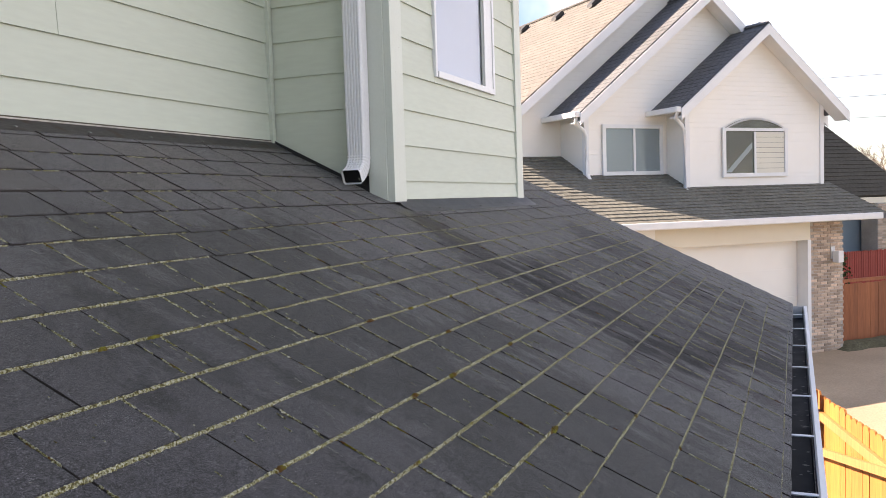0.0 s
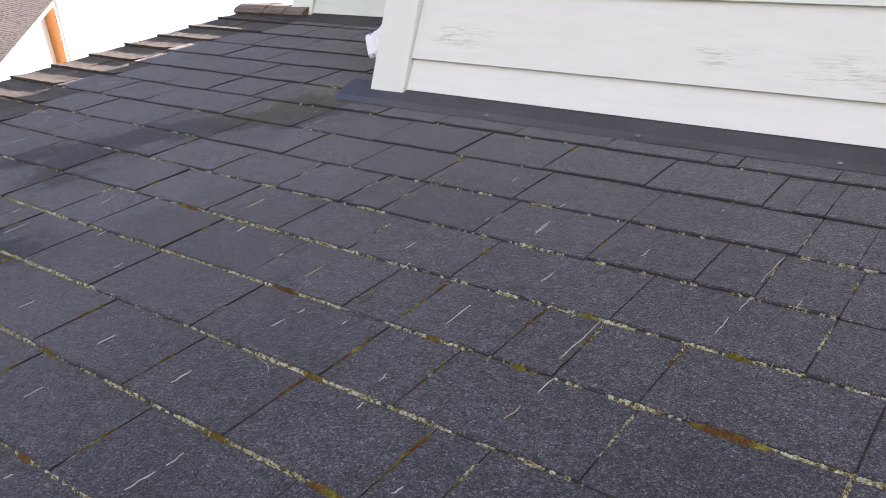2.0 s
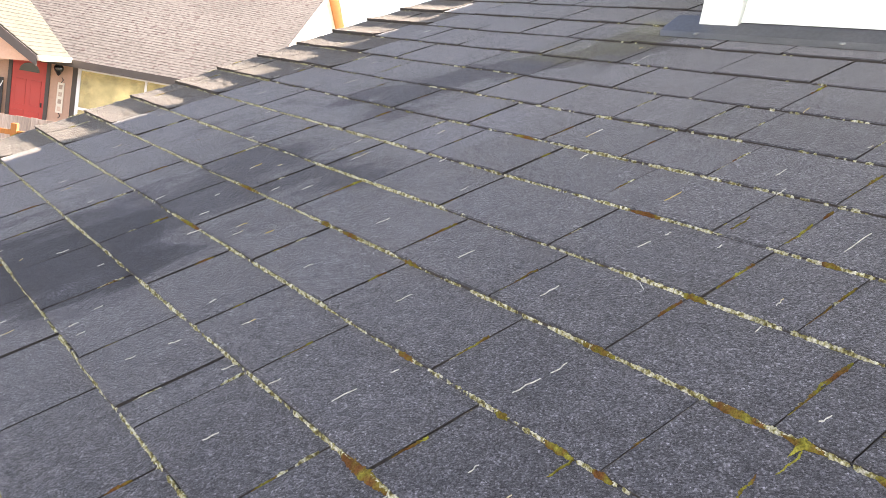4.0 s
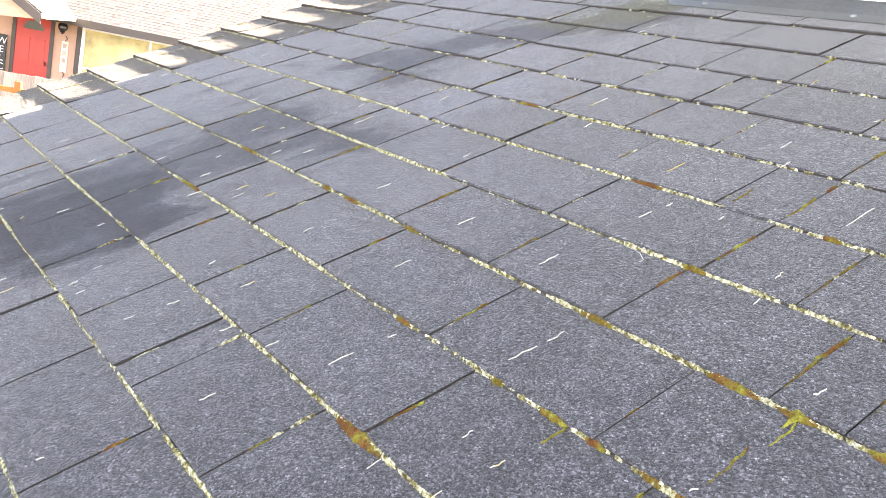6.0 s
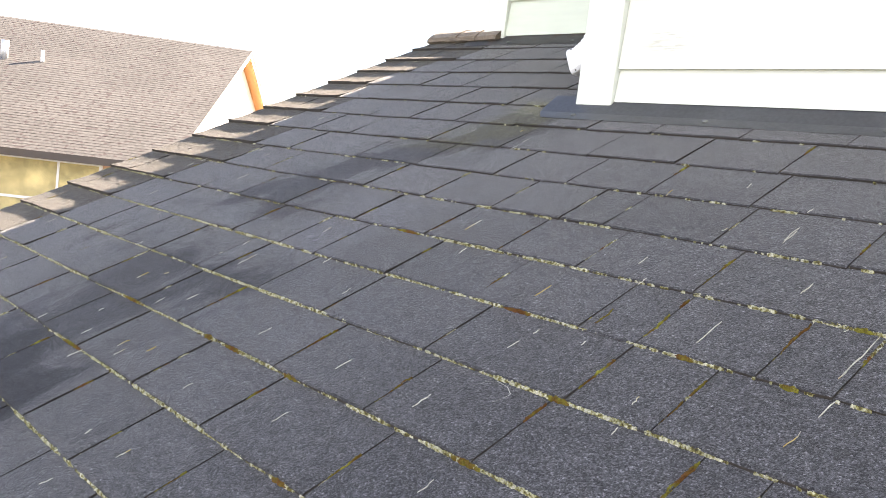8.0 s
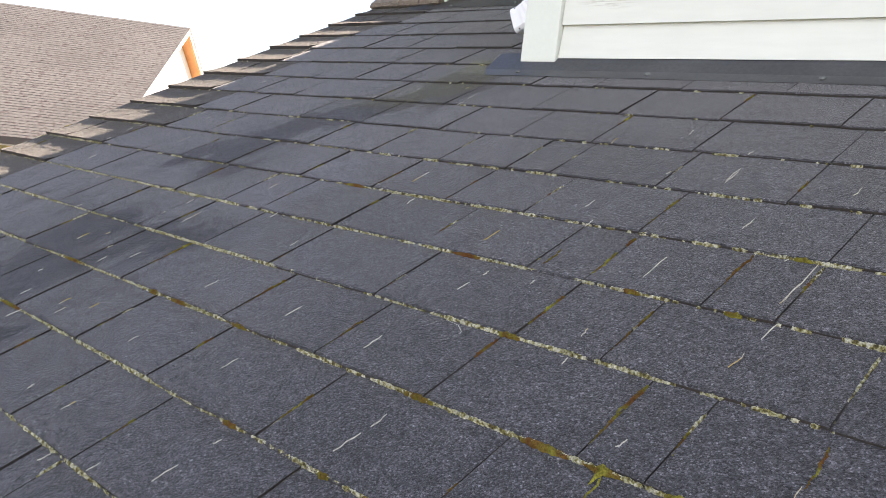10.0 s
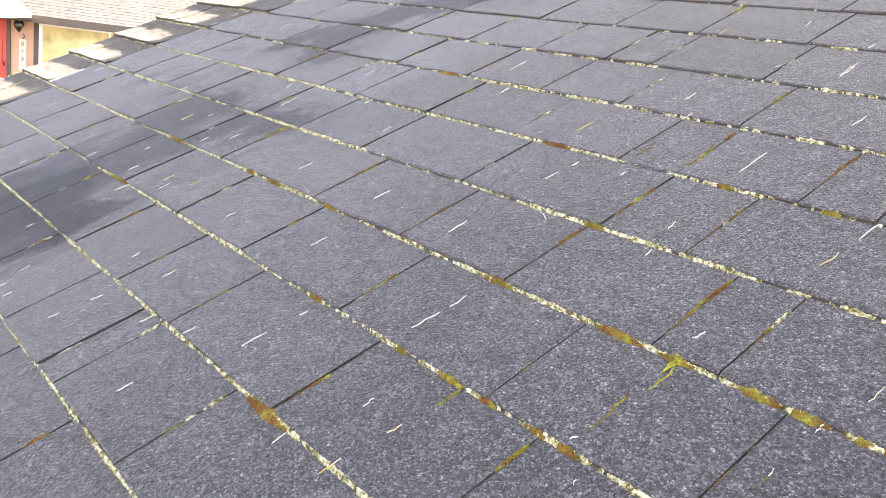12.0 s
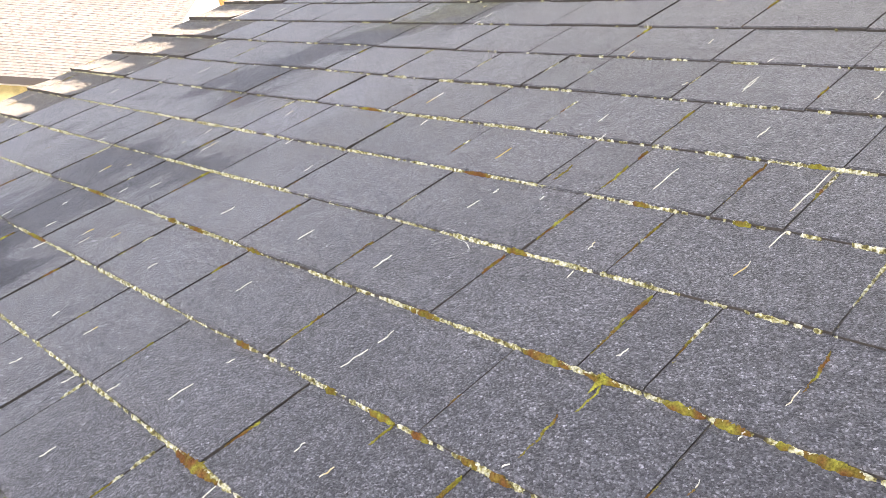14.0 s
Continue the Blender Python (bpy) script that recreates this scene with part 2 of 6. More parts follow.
def worn_siding(name):
    """The same paint with patches where its surface has broken into short cracks along the board."""
    m = material(name, (0.655, 0.68, 0.605), rough=0.55, blotch=(1.3, 0.05), grain=(60, 0.03), bump=0.12, bump_scale=90, stretch=(0.15, 0.15, 1.0), rand=0.012)
    n, l = m.node_tree.nodes, m.node_tree.links
    b = n["Principled BSDF"]
    colour = b.inputs["Base Color"].links[0].from_socket
    geo = n.new("ShaderNodeNewGeometry")
    masks = []
    for stretch, scale, detail, lo, hi in (((26, 26, 420), 1.0, 2.0, 0.50, 0.60), ((14.0, 14.0, 40.0), 1.0, 4.0, 0.40, 0.56)):
        mapping, tex, ramp = n.new("ShaderNodeMapping"), n.new("ShaderNodeTexNoise"), n.new("ShaderNodeValToRGB")
        mapping.inputs["Scale"].default_value = stretch
        tex.inputs["Scale"].default_value, tex.inputs["Detail"].default_value = scale, detail
        ramp.color_ramp.elements[0].position, ramp.color_ramp.elements[1].position = lo, hi
        l.new(geo.outputs["Position"], mapping.inputs["Vector"])
        l.new(mapping.outputs["Vector"], tex.inputs["Vector"])
        l.new(tex.outputs["Fac"], ramp.inputs["Fac"])
        masks.append(ramp.outputs["Color"])
    # where it has happened: x, z, half width, half height
    worn = None
    for x, z, rx, rz in PATCHES:
        shift, size, far, fade = (n.new(k) for k in ("ShaderNodeVectorMath", "ShaderNodeVectorMath", "ShaderNodeVectorMath", "ShaderNodeMapRange"))
        shift.operation, shift.inputs[1].default_value = "SUBTRACT", (x, BAY_FACE, z)
        size.operation, size.inputs[1].default_value = "MULTIPLY", (1 / rx, 0.0, 1 / rz)
        far.operation = "LENGTH"
        fade.inputs["From Min"].default_value, fade.inputs["From Max"].default_value = 1.0, 0.45
        l.new(geo.outputs["Position"], shift.inputs[0])
        l.new(shift.outputs["Vector"], size.inputs[0])
        l.new(size.outputs["Vector"], far.inputs[0])
        l.new(far.outputs["Value"], fade.inputs["Value"])
        if worn is None:
            worn = fade.outputs["Result"]
        else:
            more = n.new("ShaderNodeMath")
            more.operation = "MAXIMUM"
            l.new(worn, more.inputs[0])
            l.new(fade.outputs["Result"], more.inputs[1])
            worn = more.outputs[0]
    place = n.new("ShaderNodeMath")
    place.operation = "MULTIPLY"
    l.new(masks[1], place.inputs[0])
    l.new(worn, place.inputs[1])
    masks[1] = place.outputs[0]
    both, mix = n.new("ShaderNodeMath"), n.new("ShaderNodeMixRGB")
    both.operation = "MULTIPLY"
    l.new(masks[0], both.inputs[0])
    l.new(masks[1], both.inputs[1])
    l.new(both.outputs[0], mix.inputs["Fac"])
    l.new(colour, mix.inputs["Color1"])
    mix.inputs["Color2"].default_value = (0.48, 0.48, 0.41, 1)
    l.new(mix.outputs["Color"], b.inputs["Base Color"])
    return m


def growth(name, tones, scale, bump_scale):
    """Crusts of several colours in small patches. tones: (colour, from) in rising order of a noise."""
    m = material(name, (0.3, 0.3, 0.3), rough=1.0, grain=(500, 0.35), blotch=(40, 0.25), bump=1.0, bump_scale=bump_scale, spec=0.1)
    n, l = m.node_tree.nodes, m.node_tree.links
    b = n["Principled BSDF"]
    shade = b.inputs["Base Color"].links[0].from_socket
    geo, tex, ramp, mix = (n.new(k) for k in ("ShaderNodeNewGeometry", "ShaderNodeTexNoise", "ShaderNodeValToRGB", "ShaderNodeMixRGB"))
    tex.inputs["Scale"].default_value, tex.inputs["Detail"].default_value = scale, 3.0
    e = ramp.color_ramp.elements
    while len(e) < len(tones):
        e.new(0.5)
    for item, (colour, at) in zip(e, tones):
        item.position, item.color = at, (*[c / 0.3 for c in colour], 1)
    l.new(geo.outputs["Position"], tex.inputs["Vector"])
    l.new(tex.outputs["Fac"], ramp.inputs["Fac"])
    mix.blend_type, mix.inputs["Fac"].default_value = "MULTIPLY", 1.0
    l.new(shade, mix.inputs["Color1"])
    l.new(ramp.outputs["Color"], mix.inputs["Color2"])
    l.new(mix.outputs["Color"], b.inputs["Base Color"])
    return m


SIDING_WORN = worn_siding("weathered_pale_paint")
PRIMER = material("pink_primer", (0.62, 0.36, 0.30), rough=0.7, blotch=(60, 0.2))
TRIM = material("pale_trim_paint", (0.66, 0.70, 0.62), rough=0.5, blotch=(1.5, 0.04), grain=(80, 0.015), bump=0.12, bump_scale=60,
                stain=((0.3, 0.28, 0.22), 40, 0.72, 0.8))
FLASH = material("dark_flashing_metal", (0.155, 0.158, 0.17), rough=0.34, metal=0.3, blotch=(4, 0.25), grain=(120, 0.1))
# brown that stands in for the shade at the lowest board's foot
LAP_SHADE = material("brown_lap_shade", (0.09, 0.078, 0.055), rough=0.9, blotch=(5, 0.3), grain=(90, 0.25), stretch=(0.3, 1, 1))
SEALANT = material("old_pale_sealant", (0.50, 0.47, 0.42), rough=0.75, blotch=(5, 0.3), grain=(70, 0.2), stretch=(0.3, 1, 1))
FLASH_RUSTY = material("rusty_dark_flashing", (0.145, 0.14, 0.132), rough=0.55, metal=0.2, blotch=(6, 0.4), grain=(120, 0.2), stain=((0.12, 0.085, 0.06), 14, 0.55, 0.7), stretch=(0.3, 1, 1))
NAIL = material("zinc_nail", (0.24, 0.25, 0.235), rough=0.5, metal=0.6, blotch=(50, 0.3))
WHITE = material("white_enamel", (0.78, 0.79, 0.8), rough=0.35, blotch=(3, 0.05), grain=(90, 0.03))
GUTTER_IN = material("near_black_inside", (0.014, 0.014, 0.015), rough=0.6, spec=0.15, blotch=(6, 0.5), speckle=(30, (0.2, 0.2, 0.18), 0.68))
ALU = material("bare_aluminium", (0.6, 0.62, 0.65), rough=0.4, metal=0.7, blotch=(8, 0.2))
GLASS = glass("window_glass", (0.93, 0.95, 0.97))
GLASS_DARK = material("dark_window_glass", (0.03, 0.035, 0.04), rough=0.08, spec=1.0)
# reflection of a sunlit wall, painted on a sheet behind the glass
YELLOW_REFLECTION = material("yellow_wall_reflection", (0.82, 0.66, 0.3), rough=0.8, blotch=(2.2, 0.5))
# grey of blinds, of a sash edge's painted shade and of a painted reflection
DIM_GREY = material("dim_grey", (0.33, 0.37, 0.36), rough=0.8, blotch=(1.0, 0.15))
# dark olive reflection of the arch window, put into a sheet's colour
DUSK = material("dark_olive_reflection", (0.13, 0.125, 0.085), rough=0.8, blotch=(1.2, 0.4))
BLIND = material("white_blind", (0.75, 0.76, 0.82), rough=0.7, blotch=(2, 0.05))
MOSS = growth("moss", (((0.1, 0.046, 0.016), 0.38), ((0.115, 0.075, 0.018), 0.48), ((0.125, 0.11, 0.02), 0.57), ((0.24, 0.24, 0.04), 0.72)), 48, 520)
LICHEN = growth("grey_green_lichen", (((0.07, 0.06, 0.03), 0.34), ((0.18, 0.165, 0.06), 0.44), ((0.32, 0.32, 0.20), 0.52), ((0.49, 0.485, 0.385), 0.66)), 210, 620)
STRAW = material("pale_needles", (0.42, 0.42, 0.36), rough=0.9, grain=(300, 0.3), stain=((0.35, 0.26, 0.06), 9, 0.56, 0.62))
HOUSE_WHITE = material("white_vinyl_siding", (0.87, 0.855, 0.815), rough=0.5, blotch=(1, 0.04))
STUCCO = material("peach_siding_paint", (0.52, 0.34, 0.25), rough=0.7, blotch=(1, 0.08), grain=(20, 0.05))
CREAM = material("cream_paint", (0.75, 0.70, 0.58), rough=0.55, blotch=(1, 0.05))
DARK_TRIM = material("dark_brown_trim", (0.06, 0.05, 0.045), rough=0.5)
RED = material("red_door_paint", (0.48, 0.045, 0.035), rough=0.4, blotch=(2, 0.08))
ROOF_TAN = material("tan_shingles", (0.165, 0.15, 0.136), rough=0.95, blotch=(0.7, 0.15), grain=(14, 0.25), speckle=(9, (0.15, 0.13, 0.11), 0.62), rand=0.15)
ROOF_MAUVE = material("weathered_brown_shingles", (0.086, 0.081, 0.076), rough=0.95, blotch=(0.6, 0.15), grain=(10, 0.25), speckle=(7, (0.055, 0.042, 0.042), 0.6), rand=0.2)
ROOF_DARK = material("dark_shingles", (0.115, 0.117, 0.125), rough=0.95, blotch=(0.6, 0.2), grain=(12, 0.25), rand=0.2)
ROOF_BEIGE = material("beige_shingles", (0.052, 0.056, 0.046), rough=0.95, blotch=(0.7, 0.15), grain=(14, 0.2), rand=0.15)
ROOF_OLD = material("mossy_grey_shingles", (0.15, 0.143, 0.118), rough=0.95, blotch=(0.6, 0.25), grain=(12, 0.25), rand=0.2)
# brown-olive wing shingles, base kept dark in place of a shadow over them
ROOF_WING = material("shade_dark_shingles", (0.072, 0.064, 0.047), rough=0.95, blotch=(0.6, 0.3), grain=(12, 0.25), rand=0.2)
BRICK = material("buff_brick", (0.52, 0.405, 0.315), rough=0.9, blotch=(1.5, 0.15), grain=(40, 0.15), rand=0.38)
MORTAR = material("grey_mortar", (0.44, 0.41, 0.37), rough=0.95, grain=(60, 0.2))
CEDAR = material("new_cedar", (0.36, 0.132, 0.024), rough=0.7, blotch=(3, 0.15), grain=(60, 0.18), stretch=(1, 1, 0.08), rand=0.12)
OLD_WOOD = material("weathered_cedar", (0.36, 0.30, 0.25), rough=0.85, blotch=(3, 0.2), grain=(60, 0.25), stretch=(1, 1, 0.08), rand=0.2)
RED_FENCE = material("red_brown_stain", (0.31, 0.105, 0.04), rough=0.7, blotch=(2, 0.15), grain=(40, 0.15), stretch=(1, 1, 0.08), rand=0.12)
# cedar made paler and yellower to stand in for sun on rails and brace
LIT_RAIL = material("sunlit_pale_cedar", (0.31, 0.155, 0.05), rough=0.7, blotch=(3, 0.12), grain=(50, 0.15), stretch=(1, 1, 0.08))
BRIGHT_RED = material("bright_red_paint", (0.36, 0.05, 0.03), rough=0.6, blotch=(2, 0.1), rand=0.15)
CONCRETE = material("driveway_concrete", (0.36, 0.27, 0.18), rough=0.9, blotch=(0.5, 0.25), grain=(30, 0.12), bump=0.3, bump_scale=80)
SOIL = material("ground_soil_and_grass", (0.09, 0.085, 0.045), rough=1.0, blotch=(0.4, 0.45), grain=(25, 0.4))
BARK = material("bare_bark", (0.13, 0.09, 0.065), rough=1.0, grain=(10, 0.3))
BLACK = material("black_paint", (0.02, 0.02, 0.022), rough=0.5)
# orange stands in for sunlight bounced up under the rake
BOUNCE_ORANGE = material("bounce_lit_soffit", (0.55, 0.24, 0.09), rough=0.7, blotch=(3, 0.12), grain=(30, 0.1))
FOLIAGE = material("shrub_leaves", (0.05, 0.09, 0.02), rough=0.8, blotch=(4, 0.4), grain=(30, 0.3))
BLUE_WALL = material("blue_grey_siding", (0.16, 0.22, 0.27), rough=0.6, blotch=(1, 0.06))


# ---- mesh helpers ----
def put_box(bm, x0, x1, y0, y1, z0, z1):
    v = [bm.verts.new((x, y, z)) for x in (x0, x1) for y in (y0, y1) for z in (z0, z1)]
    for f in ((0, 1, 3, 2), (4, 6, 7, 5), (0, 4, 5, 1), (2, 3, 7, 6), (0, 2, 6, 4), (1, 5, 7, 3)):
        bm.faces.new([v[i] for i in f])
    return v


def box(x0, x1, y0, y1, z0, z1, bevel=0.0):
    bm = bmesh.new()
    put_box(bm, x0, x1, y0, y1, z0, z1)
    if bevel:
        bmesh.ops.bevel(bm, geom=bm.edges[:], offset=bevel, segments=2, affect="EDGES", profile=0.6)
    return bm


def prism(points, axis, a, c):
    """A flat outline of (p, q) pairs, pulled along an axis from a to c. axis x: (y, z); y: (x, z); z: (x, y)."""
    bm = bmesh.new()
    order = {"x": lambda p, q, d: (d, p, q), "y": lambda p, q, d: (p, d, q), "z": lambda p, q, d: (p, q, d)}[axis]
    lo = [bm.verts.new(order(p, q, a)) for p, q in points]
    hi = [bm.verts.new(order(p, q, c)) for p, q in points]
    bm.faces.new(lo)
    bm.faces.new(hi[::-1])
    for i in range(len(points)):
        j = (i + 1) % len(points)
        bm.faces.new((lo[j], lo[i], hi[i], hi[j]))
    bmesh.ops.recalc_face_normals(bm, faces=bm.faces[:])
    return bm


def tube(path, radius, sides=10, flat=(1.0, 1.0)):
    """A pipe along a path of points; flat squeezes its section."""
    bm = bmesh.new()
    rings = []
    path = [Vector(p) for p in path]
    for i, p in enumerate(path):
        d = (path[min(i + 1, len(path) - 1)] - path[max(i - 1, 0)]).normalized()
        side = d.cross(Vector((0, 0, 1)))
        side = side.normalized() if side.length > 0.05 else d.cross(Vector((0, 1, 0))).normalized()
        up = side.cross(d).normalized()
        r = radius[i] if isinstance(radius, (list, tuple)) else radius
        rings.append([bm.verts.new(p + side * (math.cos(2 * math.pi * k / sides) * r * flat[0]) + up * (math.sin(2 * math.pi * k / sides) * r * flat[1]))
                      for k in range(sides)])
    for r0, r1 in zip(rings, rings[1:]):
        for k in range(sides):
            bm.faces.new((r0[k], r0[(k + 1) % sides], r1[(k + 1) % sides], r1[k]))
    bm.faces.new(rings[0][::-1])
    bm.faces.new(rings[-1])
    bmesh.ops.recalc_face_normals(bm, faces=bm.faces[:])
    return bm


def mesh_of(name, bm, mat, smooth=False):
    me = bpy.data.meshes.new(name)
    bm.to_mesh(me)
    bm.free()
    me.materials.append(mat)
    if smooth:
        for p in me.polygons:
            p.use_smooth = True
    return me


def thing(name, label, category, m=None, kind="", group="", bm=None, mat=None, smooth=False):
    ob = new(name, mesh_of(name, bm, mat, smooth) if bm else None)
    if m is not None:
        ob.matrix_world = m
    return tagged(ob, label, category, group, kind)


def part(name, bm, mat, parent, label="", m=None, smooth=False):
    ob = new(name, mesh_of(name, bm, mat, smooth))
    ob.parent = parent
    if m is not None:
        ob.matrix_basis = m
    return tagged(ob, label)


def shared(name, me, parent, m):
    ob = new(name, me)
    ob.parent = parent
    ob.matrix_basis = m
    return ob


# ---- plan of the house on which the camera stands ----
PITCH = 0.4874                      # rise over run of the lower roof
SLOPE = math.degrees(math.atan(PITCH))
COS = 1 / math.hypot(1, PITCH)
COURSE = 0.143                      # shingle exposure
LAP = 0.1686                        # siding exposure
RAKE_L, RAKE_R = -2.67, 7.45
EAVE_V = -5.15 * COURSE             # along the slope
WALL_Y, BAY_Y = 1.659, 1.021
BAY_A = (-1.348, 0.522)             # left bay, outer corners
BAY_B = (4.30, 6.30)                # right bay
WALL_L = -2.37
WALL_TOP = 2.36
GROUND = -3.2


def roof_z(y):
    return PITCH * y


ROOF = pose(0, 0, 0, SLOPE, 0, 0) @ pose(0, 0.0035, -0.0085)   # local x along the eave, y up the slope, z off the surface


# ---- siding ----
def siding_wall(name, label, x0, x1, z_first, z_top, m, base_z, joints=(), holes=(), paint=None):
    """Lapped boards on a wall whose face is local y = 0, looking to -y; holes: (x0, x1, z0, z1) cut through."""
    wall = thing(name, label, "wall", m, "structure")
    paint = paint or SIDING
    body = bmesh.new()
    xs = sorted({x0, x1, *(h[0] for h in holes), *(h[1] for h in holes)})
    zs = sorted({base_z - 0.6, z_top, *(h[2] for h in holes), *(h[3] for h in holes)})
    for a, c in zip(xs, xs[1:]):
        for lo, hi in zip(zs, zs[1:]):
            if not any(h[0] <= a and c <= h[1] and h[2] <= lo and hi <= h[3] for h in holes):
                put_box(body, a, c, 0.0, 0.12, lo, hi)
    part("sheathing", body, WRAP, wall)
    edges = [base_z] + [z_first + i * LAP for i in range(60) if z_first + i * LAP < z_top - 0.01] + [z_top]
    for i, (lo, hi) in enumerate(zip(edges, edges[1:])):
        cuts = [x0] + sorted(x for row, x in joints if row == i and x0 < x < x1) + [x1]
        for a, c in zip(cuts, cuts[1:]):
            spans = [(a, c, lo, hi)]
            for h in holes:
                if h[2] < hi - 0.002 and h[3] > lo + 0.002:
                    # the board is notched round the opening
                    cut = []
                    for p, q, z0, z1 in spans:
                        left, right = max(p, h[0]), min(q, h[1])
                        cut += [g for g in ((p, left, z0, z1), (right, q, z0, z1), (left, right, z0, min(z1, h[2])), (left, right, max(z0, h[3]), z1))
                                if g[1] - g[0] > 0.01 and g[3] - g[2] > 0.004]
                    spans = cut
            for p, q, z0, z1 in spans:
                bm = bmesh.new()
                p2, q2 = p + 0.0012, q - 0.0012
                over = 0.004 if z1 == hi else 0.0
                # thick at its foot, thin where the next board laps over it
                foot, head = (-0.0155 + 0.0095 * (z - lo) / (hi - lo) for z in (z0, z1))
                vs = [bm.verts.new(v) for v in ((p2, -0.001, z0), (q2, -0.001, z0), (q2, foot, z0), (p2, foot, z0), (p2, -0.001, z1 + over),
                                                (q2, -0.001, z1 + over), (q2, head, z1 + over), (p2, head, z1 + over))]
                for f in ((0, 1, 2, 3), (4, 7, 6, 5), (3, 2, 6, 7), (0, 4, 5, 1), (0, 3, 7, 4), (1, 5, 6, 2)):
                    bm.faces.new([vs[k] for k in f])
                part("siding_board", bm, paint, wall)
    return wall


def front(y):
    return pose(0, y + 0.0155, 0)


base_main = roof_z(WALL_Y) + 0.0115
base_bay = roof_z(BAY_Y) + 0.02
JOINTS = [(0, 0.694), (1, 1.702), (3, 2.035), (2, 2.997), (4, 2.664), (5, 0.9), (6, 3.6), (7, 1.4), (2, -1.9)]
wall_main = siding_wall("wall_main", "pale green lapped siding wall above the shingle roof", WALL_L, 4.30, 0.949, WALL_TOP, front(WALL_Y), base_main, JOINTS)
WIN_A = (-0.93, 0.035, 1.142, 2.14)
WIN_B = (4.82, 5.765, 1.14, 2.175)
wall_bay_left = siding_wall("wall_bay_left", "weathered pale green lapped siding of a bay wall", BAY_A[0] + 0.095, BAY_A[1] - 0.085, 0.596, WALL_TOP,
                            front(BAY_Y), base_bay, (), [WIN_A], SIDING_WORN)
wall_bay_right = siding_wall("wall_bay_right", "pale green lapped siding of a bay wall with window", BAY_B[0] + 0.115, BAY_B[1] - 0.115, 0.605, 3.0,
                             front(BAY_Y), base_bay, (), [WIN_B])
DEEP = WALL_Y - BAY_Y


def side_wall(name, label, x, facing, z_top, z_first):
    """The cheek of a bay: boards cut along the roof line by the roof itself."""
    m = pose(x - facing * 0.0155, (WALL_Y if facing < 0 else BAY_Y), 0, 0, 0, -90 * (1 if facing < 0 else -1))
    ends = (0, DEEP - 0.045) if facing < 0 else (0.045, DEEP)
    return siding_wall(name, label, *ends, z_first, z_top, m, z_first - 2 * LAP + 0.02)


side_wall("wall_bay_left_cheek_east", "pale green siding cheek of the bay", BAY_A[1], 1, WALL_TOP, 0.949)
side_wall("wall_bay_left_cheek_west", "pale green siding cheek of the bay", BAY_A[0], -1, WALL_TOP, 0.949)
side_wall("wall_bay_right_cheek_west", "pale green siding cheek beside the downspout", BAY_B[0], -1, 3.0, 0.949)
side_wall("wall_bay_right_cheek_east", "pale green siding cheek of the bay", BAY_B[1], 1, 3.0, 0.949)


def corner_board(wall, x0, x1, y_face, z0, z1):
    lo = wall.matrix_world.inverted() @ Vector((0, y_face, 0))
    part("corner_board", box(x0, x1, lo.y - 0.009, lo.y + 0.028, z0, z1, 0.003), TRIM, wall, "worn corner board")


corner_board(wall_bay_left, BAY_A[0] - 0.012, BAY_A[0] + 0.095, BAY_Y, base_bay - 0.012, WALL_TOP)
corner_board(wall_bay_left, BAY_A[1] - 0.085, BAY_A[1] + 0.012, BAY_Y, base_bay - 0.012, WALL_TOP)
corner_board(wall_bay_right, BAY_B[0] - 0.012, BAY_B[0] + 0.115, BAY_Y, base_bay - 0.012, 3.0)
corner_board(wall_bay_right, BAY_B[1] - 0.115, BAY_B[1] + 0.012, BAY_Y, base_bay - 0.012, 3.0)
corner_board(wall_main, WALL_L - 0.012, WALL_L + 0.095, WALL_Y, base_main - 0.012, WALL_TOP)
part("scuff", box(0.513, 0.5215, -0.0262, -0.0248, 0.645, 0.705, 0.0005), PRIMER, wall_bay_left, "pink primer showing where paint chipped")
part("scuff", box(0.448, 0.457, -0.0258, -0.0246, 1.008, 1.016, 0.0004), PRIMER, wall_bay_left)
bm = bmesh.new()
bmesh.ops.create_cone(bm, cap_ends=True, segments=8, radius1=0.004, radius2=0.004, depth=0.002)
part("nail_hole", bm, BLACK, wall_bay_left, m=pose(0.05, -0.0165, 0.934, 90, 0, 0))
# side faces of the corners
part("corner_board", box(BAY_B[0] - 0.016, BAY_B[0], 0.012, 0.105, base_bay - 0.01, 3.0, 0.003), TRIM, wall_bay_right)
part("corner_board", box(BAY_A[1], BAY_A[1] + 0.016, 0.012, 0.10, base_bay - 0.01, WALL_TOP, 0.003), TRIM, wall_bay_left)
part("corner_board", box(BAY_A[0] - 0.016, BAY_A[0], 0.012, 0.10, base_bay - 0.01, WALL_TOP, 0.003), TRIM, wall_bay_left)
foot = base_main - 0.0115
# added strip: the lap shadow of the lowest board, as brown colour
part("board_edge", box(BAY_A[1] + 0.02, 4.268, -0.0215, -0.0145, foot + 0.0089, foot + 0.0138, 0.0008), LAP_SHADE, wall_main, "brown strip painting the shade under the lowest board")
part("sealant", box(BAY_A[1] + 0.02, 4.268, -0.0235, -0.0145, foot + 0.002, foot + 0.0088, 0.002), SEALANT, wall_main, "pale strip under the lowest board")
part("corner_bead", box(4.30 - 0.03, 4.30 - 0.002, -0.03, -0.002, base_main - 0.03, WALL_TOP, 0.003), SIDING, wall_main)

